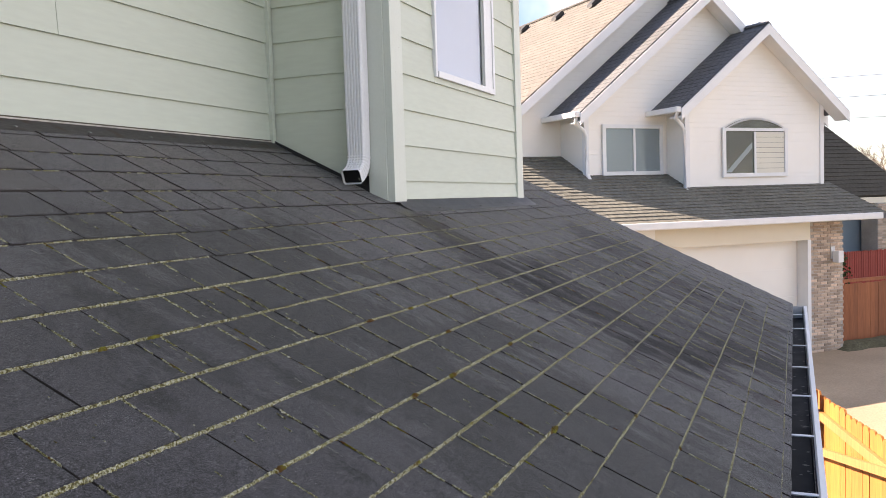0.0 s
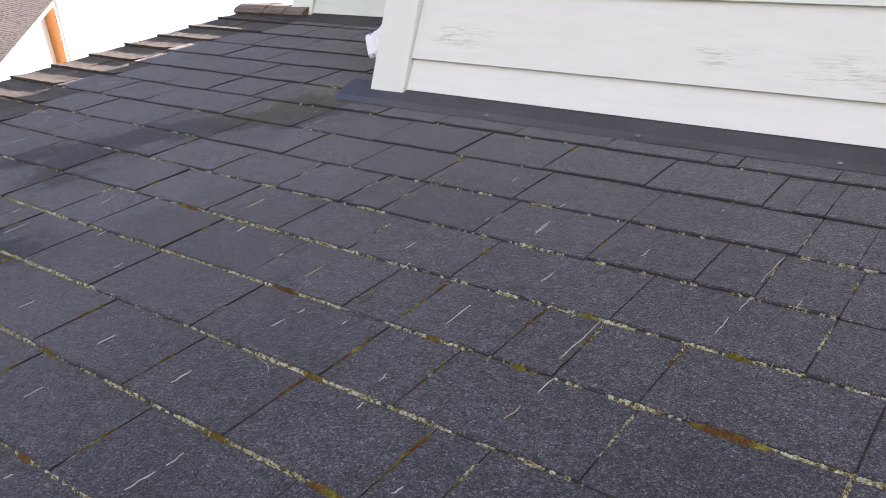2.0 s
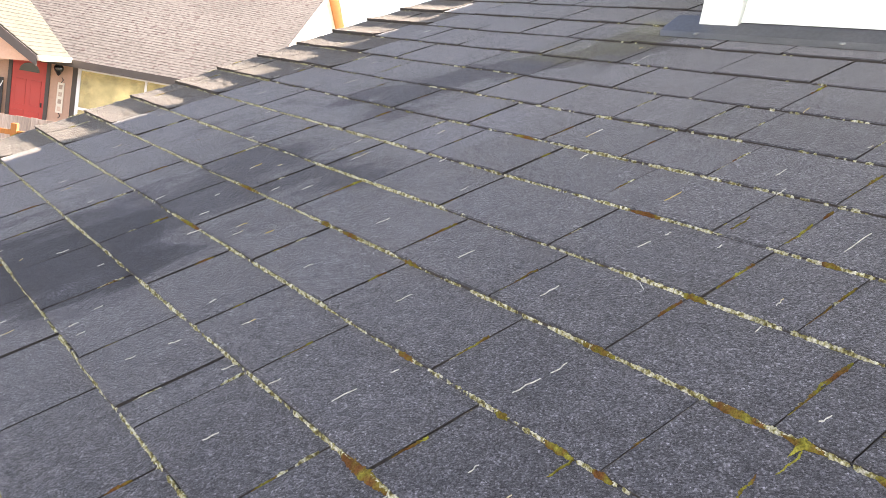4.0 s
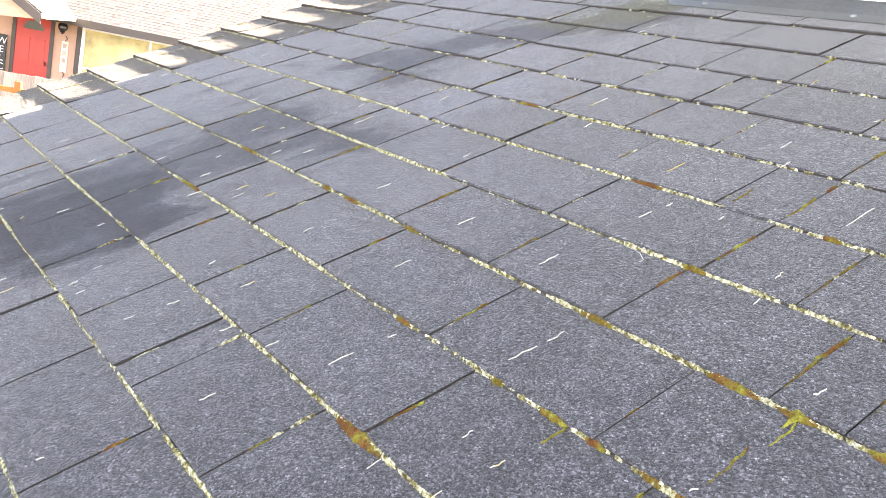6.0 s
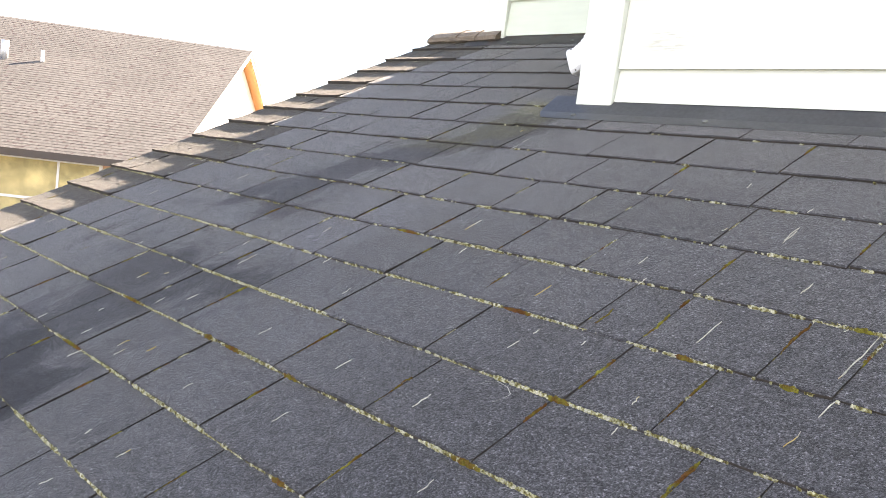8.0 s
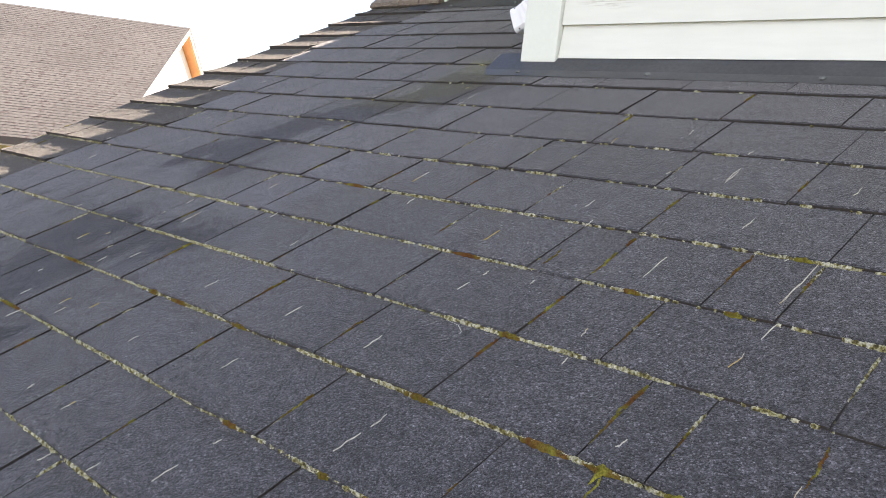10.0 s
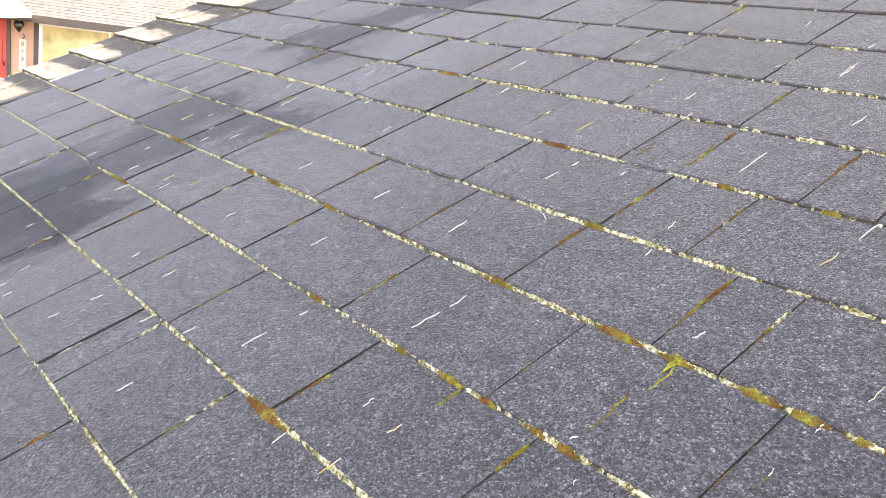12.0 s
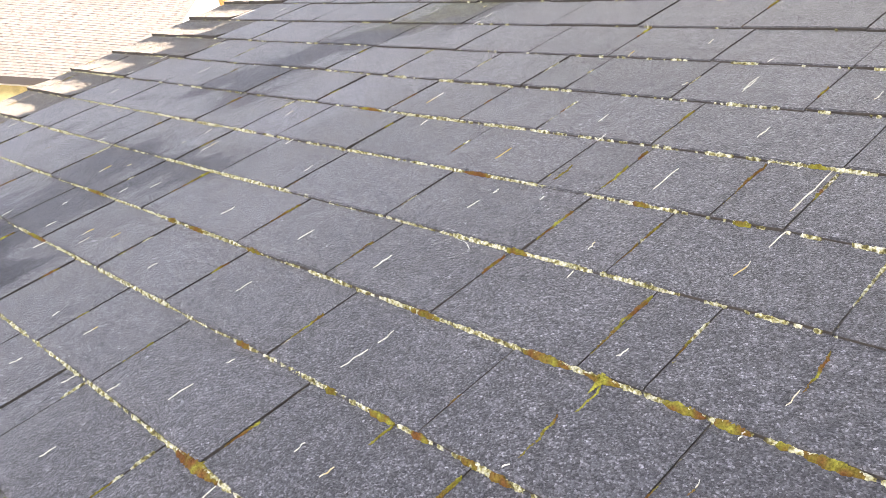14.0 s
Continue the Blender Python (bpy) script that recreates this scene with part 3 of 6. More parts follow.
# walls that close the house behind
thing("wall_house_west", "plain pale green gable wall of the house", "wall", None, "structure",
      bm=box(WALL_L, WALL_L + 0.15, WALL_Y + 0.12, 9.5, GROUND, WALL_TOP), mat=SIDING)
thing("wall_house_back", "plain pale green back wall of the house", "wall", None, "structure",
      bm=box(WALL_L, 7.3, 9.5, 9.65, GROUND, WALL_TOP), mat=SIDING)
thing("wall_house_east", "plain pale green side wall of the house", "wall", None, "structure",
      bm=box(7.15, 7.3, WALL_Y + 0.12, 9.5, GROUND, WALL_TOP), mat=SIDING)
thing("wall_main_east", "pale green siding wall right of the bay", "wall", None, "structure",
      bm=box(BAY_B[1] + 0.004, 7.3, WALL_Y, WALL_Y + 0.12, 0.5, WALL_TOP), mat=SIDING)
thing("wall_garage_front", "garage front wall under the eave", "wall", None, "structure",
      bm=box(RAKE_L + 0.3, RAKE_R - 0.3, -0.2, -0.05, GROUND, roof_z(-0.2) - 0.15), mat=SIDING)
thing("wall_garage_west", "garage side wall under the rake", "wall", None, "structure",
      bm=prism([(-0.05, GROUND), (WALL_Y + 0.1, GROUND), (WALL_Y + 0.1, roof_z(WALL_Y) - 0.12), (-0.05, roof_z(-0.05) - 0.12)], "x", RAKE_L + 0.3, RAKE_L + 0.45), mat=SIDING)
thing("wall_garage_east", "garage side wall under the rake", "wall", None, "structure",
      bm=prism([(-0.05, GROUND), (WALL_Y + 0.1, GROUND), (WALL_Y + 0.1, roof_z(WALL_Y) - 0.12), (-0.05, roof_z(-0.05) - 0.12)], "x", RAKE_R - 0.45, RAKE_R - 0.3), mat=SIDING)


# ---- windows of the bays ----
def window(name, label, x0, x1, z0, z1, y, mullion=None, glass_mat=GLASS):
    w = thing(name, label, "window", pose(0, y, 0), "structure")
    t = 0.034 if mullion else 0.055
    lt = 0.024 if mullion else t
    part("window_frame", box(x0, x0 + lt, -0.012, 0.09, z0, z1, 0.004), WHITE, w)
    part("window_frame", box(x1 - t, x1, -0.012, 0.09, z0, z1, 0.004), WHITE, w)
    part("window_frame", box(x0 + t, x1 - t, -0.012, 0.09, z1 - t, z1, 0.004), WHITE, w)
    part("window_sill", box(x0 + t, x1 - t, -0.015, 0.09, z0, z0 + t, 0.004), WHITE, w)
    part("pane", box(x0 + lt, x1 - t, 0.002, 0.006, z0 + t, z1 - t), glass_mat, w).visible_shadow = False
    part("blind", box(x0 + lt, x1 - t, 0.012, 0.016, z0 + t, z1 - t), BLIND, w, "closed white blind")
    if mullion:
        # the shade on the sash edge is put in as grey colour
        part("sash", box(mullion, mullion + 0.04, -0.001, 0.0018, z0 + t, z1 - t, 0.001), DIM_GREY, w, "sash edge with its shade painted grey")
        part("latch", box(mullion - 0.035, mullion - 0.001, -0.001, 0.0018, z1 - t - 0.11, z1 - t - 0.002, 0.001), DARK_TRIM, w)
        part("stile", box(mullion + 0.04, x1 - t, -0.006, 0.0018, z0 + t, z1 - t, 0.001), WHITE, w)
    return w


window("window_1", "white vinyl window with closed blind in bay wall", *WIN_A, BAY_Y)
window("window_2", "white vinyl sliding window reflecting the pale sky", *WIN_B, BAY_Y, 5.56)


# ---- upper eaves over the walls ----
upper_roof = thing("upper_roof", "upper roof with dark shingles and boxed eave", "roof", None, "structure")
part("soffit", box(WALL_L, 4.27, WALL_Y - 0.45, WALL_Y + 0.1, WALL_TOP, WALL_TOP + 0.02), SIDING, upper_roof)
part("fascia", box(WALL_L, 4.27, WALL_Y - 0.475, WALL_Y - 0.45, WALL_TOP - 0.02, WALL_TOP + 0.16, 0.003), WHITE, upper_roof)
part("roof_slab", prism([(WALL_Y - 0.47, WALL_TOP + 0.16), (5.6, WALL_TOP + 2.2), (9.9, WALL_TOP + 0.05), (9.9, WALL_TOP - 0.08), (5.6, WALL_TOP + 2.05),
                        (WALL_Y - 0.47, WALL_TOP + 0.03)], "x", WALL_L - 0.01, 7.5), ROOF_DARK, upper_roof)
bay_roof = thing("bay_roof", "gabled roof over the bay with boxed rake and gutter", "roof", None, "structure")
bxc = (BAY_B[0] + BAY_B[1]) / 2
half = 1.42
for s in (-1, 1):
    part("roof_slab", prism([(bxc, 3.62), (bxc + s * half, 2.62), (bxc + s * half, 2.52), (bxc, 3.5)], "y", BAY_Y - 0.42, 4.5), ROOF_DARK, bay_roof)
    part("rake_board", prism([(bxc, 3.52), (bxc + s * (half + 0.0), 2.53), (bxc + s * (half + 0.0), 2.36), (bxc, 3.34)], "y", BAY_Y - 0.44, BAY_Y - 0.41), WHITE, bay_roof)
    part("eave_return", box(*sorted((bxc + s * (BAY_B[1] - bxc + 0.02), bxc + s * half)), BAY_Y - 0.40, 4.0, 2.30, 2.42, 0.004), TRIM, bay_roof)
    part("gutter", box(*sorted((bxc + s * half, bxc + s * (half + 0.11))), BAY_Y - 0.42, 4.5, 2.42, 2.54, 0.02), WHITE, bay_roof)
part("gable_wall", prism([(BAY_B[0], 2.98), (BAY_B[1], 2.98), (bxc + 0.3, 3.42), (bxc - 0.3, 3.42)], "y", BAY_Y + 0.0, BAY_Y + 0.1), SIDING, bay_roof)
rear_eave = thing("rear_eave", "white boxed eave of the house beyond the bay", "eave", None, "structure")
part("soffit", box(6.36, 7.52, 1.08, 1.65, 2.18, 2.2), WHITE, rear_eave)
part("fascia", box(6.36, 7.55, 1.07, 1.09, 2.17, 2.36, 0.003), WHITE, rear_eave)
part("end_board", box(7.5, 7.53, 1.09, 1.7, 2.17, 2.36, 0.003), WHITE, rear_eave)
part("gutter", box(6.36, 7.6, 0.96, 1.066, 2.24, 2.36, 0.025), WHITE, rear_eave)


bay_cap = thing("bay_roof_left", "low shed roof over the smaller bay", "roof", None, "structure")
part("roof_slab", prism([(BAY_Y - 0.42, WALL_TOP + 0.0), (WALL_Y + 0.4, WALL_TOP + 0.75), (WALL_Y + 0.4, WALL_TOP + 0.6), (BAY_Y - 0.42, WALL_TOP - 0.1)], "x", BAY_A[0] - 0.3, BAY_A[1] + 0.3), ROOF_DARK, bay_cap)
part("roof_slab", prism([(BAY_Y - 0.42, WALL_TOP - 0.1), (WALL_Y, WALL_TOP - 0.1), (WALL_Y, WALL_TOP), (BAY_Y - 0.42, WALL_TOP)], "x", BAY_A[0] - 0.3, BAY_A[1] + 0.3), SIDING, bay_cap)


# ---- flashing at the foot of the walls ----
def flashing(label, x0, x1, y_wall, down, nails):
    """Flat sheet that comes out from under the wall and lies over the shingles, held by roofing nails."""
    f = thing("flashing", label, "flashing", ROOF)
    v = y_wall / COS
    bm = bmesh.new()
    # slightly waved sheet, its lower corners clipped
    n = max(4, int((x1 - x0) / 0.12))
    rr = random.Random(int(x0 * 100))
    rows = []
    heights = (0.022, 0.0145, 0.0115, 0.0098) if "rusty" in label else (0.030, 0.021, 0.0125, 0.0098)
    for j, vv in enumerate((v + 0.03, v - 0.01, v - down * 0.55, v - down)):
        row = []
        for i in range(n + 1):
            x = x0 + (x1 - x0) * i / n
            if j == 3 and i in (0, n):
                x += 0.03 if i == 0 else -0.012
            row.append(bm.verts.new((x, vv + (rr.uniform(-0.0012, 0.0012) if j == 3 else 0), heights[j] + rr.uniform(-0.0005, 0.0005))))
        rows.append(row)
    for r0, r1 in zip(rows, rows[1:]):
        for i in range(n):
            bm.faces.new((r0[i], r1[i], r1[i + 1], r0[i + 1]))
    bmesh.ops.solidify(bm, geom=bm.faces[:], thickness=0.0016)
    bmesh.ops.recalc_face_normals(bm, faces=bm.faces[:])
    part("apron", bm, FLASH_RUSTY if "rusty" in label else FLASH, f, smooth=False)
    for x in nails:
        bm = bmesh.new()
        bmesh.ops.create_uvsphere(bm, u_segments=12, v_segments=8, radius=0.0068)
        for vert in bm.verts:
            vert.co.z *= 0.5
        part("nail", bm, NAIL, f, m=pose(x, v - down * 0.72, 0.0122), smooth=True)
    return f


flashing("black sheet-metal apron flashing nailed below the bay", BAY_A[0] - 0.10, BAY_A[1] + 0.055, BAY_Y, 0.078, [-1.33, -0.97, -0.6, -0.217, 0.116, 0.439])
flashing("grey apron flashing below the windowed bay wall", BAY_B[0] + 0.02, BAY_B[1] + 0.10, BAY_Y, 0.095, [4.7, 5.3, 5.9])
flashing("rusty dark apron flashing along the main wall", WALL_L - 0.07, BAY_A[0], WALL_Y, 0.09, [-2.2, -1.9, -1.6])
flashing("rusty dark apron flashing along the main wall", BAY_A[1], BAY_B[0], WALL_Y, 0.098, [0.883 + 0.31 * i for i in range(11)])
step = thing("step_flashing", "dark step flashing up the cheek of the bay", "flashing", ROOF)
part("sheet", box(BAY_B[0] - 0.014, BAY_B[0] - 0.011, BAY_Y / COS + 0.1, WALL_Y / COS, 0.0, 0.024), BLACK, step)


# ---- downspouts ----
def downspout(label, x, y, facing, z_top, top_bend):
    """Fluted rectangular pipe down the cheek of a bay, with an elbow that empties on the shingles."""
    d = thing("downspout", label, "downspout", pose(x, y, 0))
    w, t = 0.048, 0.036
    foot = roof_z(y) + 0.10

    def fluted(path, crimp=False):
        bm = bmesh.new()
        rings = []
        # half outline: a rounded oblong with four grooves on its broad outer face
        outline = []
        for i in range(49):
            u = -1 + 2 * i / 48
            groove = 0.0024 * max(0.0, math.cos(u * math.pi * 6.5)) if abs(u) < 0.78 else 0.0
            edge = t - (0.012 * ((abs(u) - 0.78) / 0.22) ** 2 if abs(u) > 0.78 else 0.0)
            outline.append((u * w, edge - groove))
        outline += [(a, -c) for a, c in outline[::-1]]
        for i, (p, tangent) in enumerate(path):
            tangent = Vector(tangent).normalized()
            side = Vector((0, 1, 0))
            out = side.cross(tangent).normalized()
            k = 0.955 if crimp and i % 2 else 1.0
            rings.append([bm.verts.new(Vector(p) + side * a * k + out * c * k) for a, c in outline])
        n = len(outline)
        for r0, r1 in zip(rings, rings[1:]):
            for k in range(n):
                bm.faces.new((r0[k], r0[(k + 1) % n], r1[(k + 1) % n], r1[k]))
        bmesh.ops.recalc_face_normals(bm, faces=bm.faces[:])
        bmesh.ops.solidify(bm, geom=bm.faces[:], thickness=0.0015)
        return bm

    part("pipe", fluted([((0, 0, z_top), (0, 0, -1)), ((0, 0, foot + 0.28), (0, 0, -1))]), WHITE, d)
    part("collar", fluted([((0, 0, foot + 0.295), (0, 0, -1)), ((0, 0, foot + 0.275), (0, 0, -1))]), WHITE, d, m=Matrix.Diagonal((1.05, 1.04, 1, 1)))
    elbow = [((0, 0, foot + 0.28), (0, 0, -1)), ((0, 0, foot + 0.055), (0, 0, -1))]
    for i in range(1, 13):
        a = radians(i * 5.4)
        elbow.append(((-0.10 * (1 - math.cos(a)), 0, foot + 0.055 - 0.10 * math.sin(a)), (-math.sin(a), 0, -math.cos(a))))
    elbow.append(((elbow[-1][0][0] - 0.022, 0, elbow[-1][0][2] - 0.010), (-0.91, 0, -0.42)))
    part("elbow", fluted(elbow, True), WHITE, d, "white crimped outlet elbow")
    end, way = Vector(elbow[-1][0]), Vector(elbow[-1][1]).normalized()
    # a near-black plug paints the shade inside the outlet
    plug = box(-w * 0.93, w * 0.93, -t * 0.9, t * 0.9, -0.006, 0.0, 0.004)
    part("mouth", plug, GUTTER_IN, d, "near-black plug for the shade inside the pipe",
         Matrix.Translation(end - way * 0.012) @ Matrix((Vector((0, 1, 0)), Vector((0, 1, 0)).cross(way), way)).transposed().to_4x4())
    if top_bend:
        bend = [((0, 0, z_top), (0, 0, 1))]
        for i in range(1, 13):
            a = radians(i * 4.6)
            bend.append(((-0.1 * (1 - math.cos(a)), 0, z_top + 0.1 * math.sin(a)), (-math.sin(a), 0, math.cos(a))))
        part("offset_bend", fluted(bend, True), WHITE, d)
        x1, _, z1 = bend[-1][0]
        part("offset_pipe", fluted([((x1, 0, z1), (-0.82, 0, 0.57)), ((x1 - 0.33, 0, z1 + 0.23), (-0.82, 0, 0.57)), ((x1 - 0.37, 0, z1 + 0.3), (-0.1, 0, 1)), ((x1 - 0.37, 0, z1 + 0.5), (0, 0, 1))]), WHITE, d)
    return d


downspout("white fluted metal downspout beside the bay cheek", BAY_B[0] - 0.058, 1.168, -1, 1.96, True)
downspout("white fluted metal downspout at the inner corner", BAY_A[0] - 0.085, 1.188, -1, 1.96, True)

# ---- gutter along the eave ----
gut = thing("gutter", "white metal eave gutter, near black inside", "gutter", pose(0, EAVE_V * COS, roof_z(EAVE_V * COS)))
gx0, gx1 = RAKE_L, RAKE_R - 0.05
# the inner faces are near black with pale specks
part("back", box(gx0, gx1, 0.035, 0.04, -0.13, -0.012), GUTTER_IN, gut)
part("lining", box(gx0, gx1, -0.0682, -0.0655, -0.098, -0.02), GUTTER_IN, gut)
part("trough", box(gx0, gx1, -0.07, 0.035, -0.105, -0.098), GUTTER_IN, gut, "near-black gutter bed with pale specks")
part("face", prism([(-0.072, -0.10), (-0.082, -0.05), (-0.078, -0.035), (-0.095, -0.022), (-0.095, -0.012), (-0.078, -0.012), (-0.072, -0.02), (-0.069, -0.10)],
                   "x", gx0, gx1), WHITE, gut)
part("end_cap", box(gx1, gx1 + 0.004, -0.09, 0.04, -0.13, -0.012), WHITE, gut)
part("end_cap", box(gx0 - 0.004, gx0, -0.09, 0.04, -0.13, -0.012), WHITE, gut)
for i in range(16):
    x = gx0 + 0.35 + i * 0.62
    if x < gx1:
        part("hanger", box(x, x + 0.022, -0.085, 0.035, -0.022, -0.018, 0.001), ALU, gut)
fascia = thing("fascia_trim", "white fascia board behind the gutter", "trim", None, "structure",
               bm=box(RAKE_L, RAKE_R, EAVE_V * COS + 0.045, EAVE_V * COS + 0.07, roof_z(EAVE_V * COS) - 0.2, roof_z(EAVE_V * COS) - 0.01), mat=WHITE)


# ---- surroundings ----
thing("ground", "bare soil and thin grass around the houses", "ground", None, "structure",
      bm=box(-400, 400, -400, 400, GROUND - 0.3, GROUND), mat=SOIL)


def framed(px, py, angle):
    """A house's own frame: x along its front to the viewer's right, y into the house, z up."""
    return pose(px, py, 0, 0, 0, angle)


def lap_face(bm, outline_fn, z0, z1, y, step=0.2, proud=0.02):
    """Lapped boards over a face: outline_fn(z) gives the left and right ends."""
    z = z0
    while z < z1 - 0.01:
        top = min(z + step, z1)
        a0, b0 = outline_fn(z)
        a1, b1 = outline_fn(top)
        if b1 - a1 < 0.02:
            a1 = b1 = (a1 + b1) / 2
            b1 += 0.01
        v = [bm.verts.new(p) for p in ((a0, y - proud, z), (b0, y - proud, z), (b1, y - 0.002, top), (a1, y - 0.002, top),
                                       (a0, y, z), (b0, y, z))]
        bm.faces.new(v[:4])
        bm.faces.new((v[4], v[5], v[1], v[0]))
        z = top


def shingle_slope(bm, corners, rows, thick=0.02, tab=0.3, jit=0.4, seed=3):
    """Overlapping rows of tabs on a four-cornered slope: foot left, foot right, top right, top left."""
    rng = random.Random(seed)
    fl, fr, tr, tl = (Vector(c) for c in corners)
    nrm = (fr - fl).cross(tl - fl).normalized()
    for r in range(rows):
        a, c = r / rows, (r + 1.15) / rows
        l0, r0 = fl.lerp(tl, a), fr.lerp(tr, a)
        l1, r1 = fl.lerp(tl, min(c, 1)), fr.lerp(tr, min(c, 1))
        n = max(1, int((r0 - l0).length / tab))
        cuts = [0] + sorted((i + rng.uniform(-jit, jit) * 0.5 + (0.5 if r % 2 else 0)) / n for i in range(1, n)) + [1]
        for p, q in zip(cuts, cuts[1:]):
            if q - p < 1e-4:
                continue
            up = nrm * (thick * rng.uniform(0.75, 1.25))
            q2 = q - 0.006 / max((r0 - l0).length, 0.1)
            v = [bm.verts.new(x) for x in (l0.lerp(r0, p) + up, l0.lerp(r0, q2) + up, l1.lerp(r1, q2) + nrm * 0.003, l1.lerp(r1, p) + nrm * 0.003,
                                           l0.lerp(r0, p), l0.lerp(r0, q2))]
            bm.faces.new(v[:4])
            bm.faces.new((v[4], v[5], v[1], v[0]))


def slab(corners, thick):
    bm = bmesh.new()
    c = [Vector(p) for p in corners]
    nrm = (c[1] - c[0]).cross(c[3] - c[0]).normalized()
    top = [bm.verts.new(p - nrm * 0.001) for p in c]
    low = [bm.verts.new(p - nrm * thick) for p in c]
    bm.faces.new(top)
    bm.faces.new(low[::-1])
    for i in range(4):
        j = (i + 1) % 4
        bm.faces.new((top[j], top[i], low[i], low[j]))
    bmesh.ops.recalc_face_normals(bm, faces=bm.faces[:])
    return bm


def roof_plane(parent, corners, mat, rows, thick=0.1, tab=0.35, seed=1, label="", butt=0.02):
    r = part("roof", slab(corners, thick), mat, parent, label)
    bm = bmesh.new()
    shingle_slope(bm, corners, rows, thick=butt, tab=tab, seed=seed)
    bmesh.ops.recalc_face_normals(bm, faces=bm.faces[:])
    part("shingles", bm, mat, r)
    tagged(r.children[0], kind="stuff")
    return r


def small_window(parent, x0, x1, z0, z1, y, mull=None, arch=0.0, behind=None, bars=()):
    behind = behind or DIM_GREY
    w = part("window", box(x0, x1, y - 0.012, y + 0.05, z0, z1), DARK_TRIM, parent)
    t = 0.055
    # this sheet is a blind in some windows, a painted reflection in others
    part("blind", box(x0 + t * 0.5, x1 - t * 0.5, y - 0.016, y - 0.013, z0 + t * 0.5, z1 - t * 0.5), behind, w)
    part("pane", box(x0 + t * 0.5, x1 - t * 0.5, y - 0.026, y - 0.022, z0 + t * 0.5, z1 - t * 0.5), GLASS, w).visible_shadow = False
    fr = bmesh.new()
    put_box(fr, x0 - 0.03, x0 + t, y - 0.05, y, z0 - 0.03, z1 + 0.03)
    put_box(fr, x1 - t, x1 + 0.03, y - 0.05, y, z0 - 0.03, z1 + 0.03)
    put_box(fr, x0 + t, x1 - t, y - 0.05, y, z0 - 0.03, z0 + t)
    if not arch:
        put_box(fr, x0 + t, x1 - t, y - 0.05, y, z1 - t, z1 + 0.03)
    part("frame", fr, WHITE, w)
    if mull:
        part("mullion", box(mull - 0.03, mull + 0.03, y - 0.045, y - 0.022, z0 + t, z1 - t), WHITE, w)
    for z in bars:
        part("transom", box(x0 + t, x1 - t, y - 0.045, y - 0.022, z - 0.035, z + 0.035), WHITE, w)
    if arch:
        mid, hw = (x0 + x1) / 2, (x1 - x0) / 2
        us = [1 - 2 * i / 15 for i in range(16)]
        outer = [(mid + hw * u, z1 + arch * (1 - u * u)) for u in us]
        inner = [(mid + (hw - t) * u, z1 + (arch - t) * (1 - u * u)) for u in us[::-1]]
        part("arch_blind", prism(outer, "y", y - 0.018, y - 0.012), behind, w)
        part("arch_pane", prism(outer, "y", y - 0.026, y - 0.022), GLASS, w).visible_shadow = False
        ring = bmesh.new()
        for (p, q) in zip(range(15), range(1, 16)):
            o0, o1, i0, i1 = outer[p], outer[q], inner[15 - p], inner[15 - q]
            v = [ring.verts.new((a, y - 0.05, b)) for a, b in (o0, o1, i1, i0)]
            ring.faces.new(v)
        bmesh.ops.solidify(ring, geom=ring.faces[:], thickness=0.04)
        part("arch_frame", ring, WHITE, w)
        part("transom", box(x0 + t, x1 - t, y - 0.045, y - 0.022, z1 - 0.04, z1 + 0.03), WHITE, w)
    return w


def gable(parent, mid, half, z_base, z_eave, z_peak, y, y_back, roof_mat, wall_half, over=0.42, rows=16, seed=5, wall_left=None, tab=0.33):
    """A gabled front: lapped wall, overhanging rakes with white boards, two roof slopes that run back."""
    slope = (z_peak - z_eave) / half

    def ends(z):
        reach = min(wall_half, (z_peak - 0.14 - z) / slope)
        return mid - max(reach, 0), mid + max(reach, 0)

    bm = bmesh.new()
    lap_face(bm, ends, z_base, z_peak - 0.2, y, 0.105, 0.010)
    bmesh.ops.recalc_face_normals(bm, faces=bm.faces[:])
    wall = part("wall", prism([(mid - wall_half, z_base - 0.8), (mid + wall_half, z_base - 0.8), (mid + wall_half, z_peak - 0.14 - slope * wall_half), (mid, z_peak - 0.14),
                               (mid - wall_half, z_peak - 0.14 - slope * wall_half)], "y", y, y_back), HOUSE_WHITE, parent)
    part("siding", bm, HOUSE_WHITE, wall)
    for s in (-1, 1):
        part("corner_post", box(mid + s * wall_half - 0.06, mid + s * wall_half + 0.06, y - 0.03, y + 0.06, z_base, z_peak - 0.14 - slope * wall_half), WHITE, wall)
        e = (mid + s * half, z_eave)
        yb, yf = y_back, y - over
        quad = [(e[0], yf, e[1]), (e[0], yb, e[1]), (mid, yb, z_peak), (mid, yf, z_peak)] if s > 0 else \
               [(e[0], yb, e[1]), (e[0], yf, e[1]), (mid, yf, z_peak), (mid, yb, z_peak)]
        roof_plane(parent, quad, roof_mat, rows, 0.08, tab, seed + s, butt=0.009)
        part("rake_board", prism([(mid, z_peak - 0.03), (e[0], e[1] - 0.03), (e[0], e[1] - 0.27), (mid, z_peak - 0.27)], "y", yf - 0.03, yf), WHITE, parent)
        part("soffit", prism([(mid, z_peak - 0.19), (e[0], e[1] - 0.19), (e[0], e[1] - 0.22), (mid, z_peak - 0.22)], "y", yf, y), WHITE, parent)
    return wall


def leader(parent, pts, r=0.045):
    part("downspout", tube(pts, r, 8), WHITE, parent, smooth=True)


# the white house across the drive
WH = framed(21.58, -1.01, -44.0)
white_house = thing("white_house", "white lapped two-storey house with three stepped gables", "house", WH)
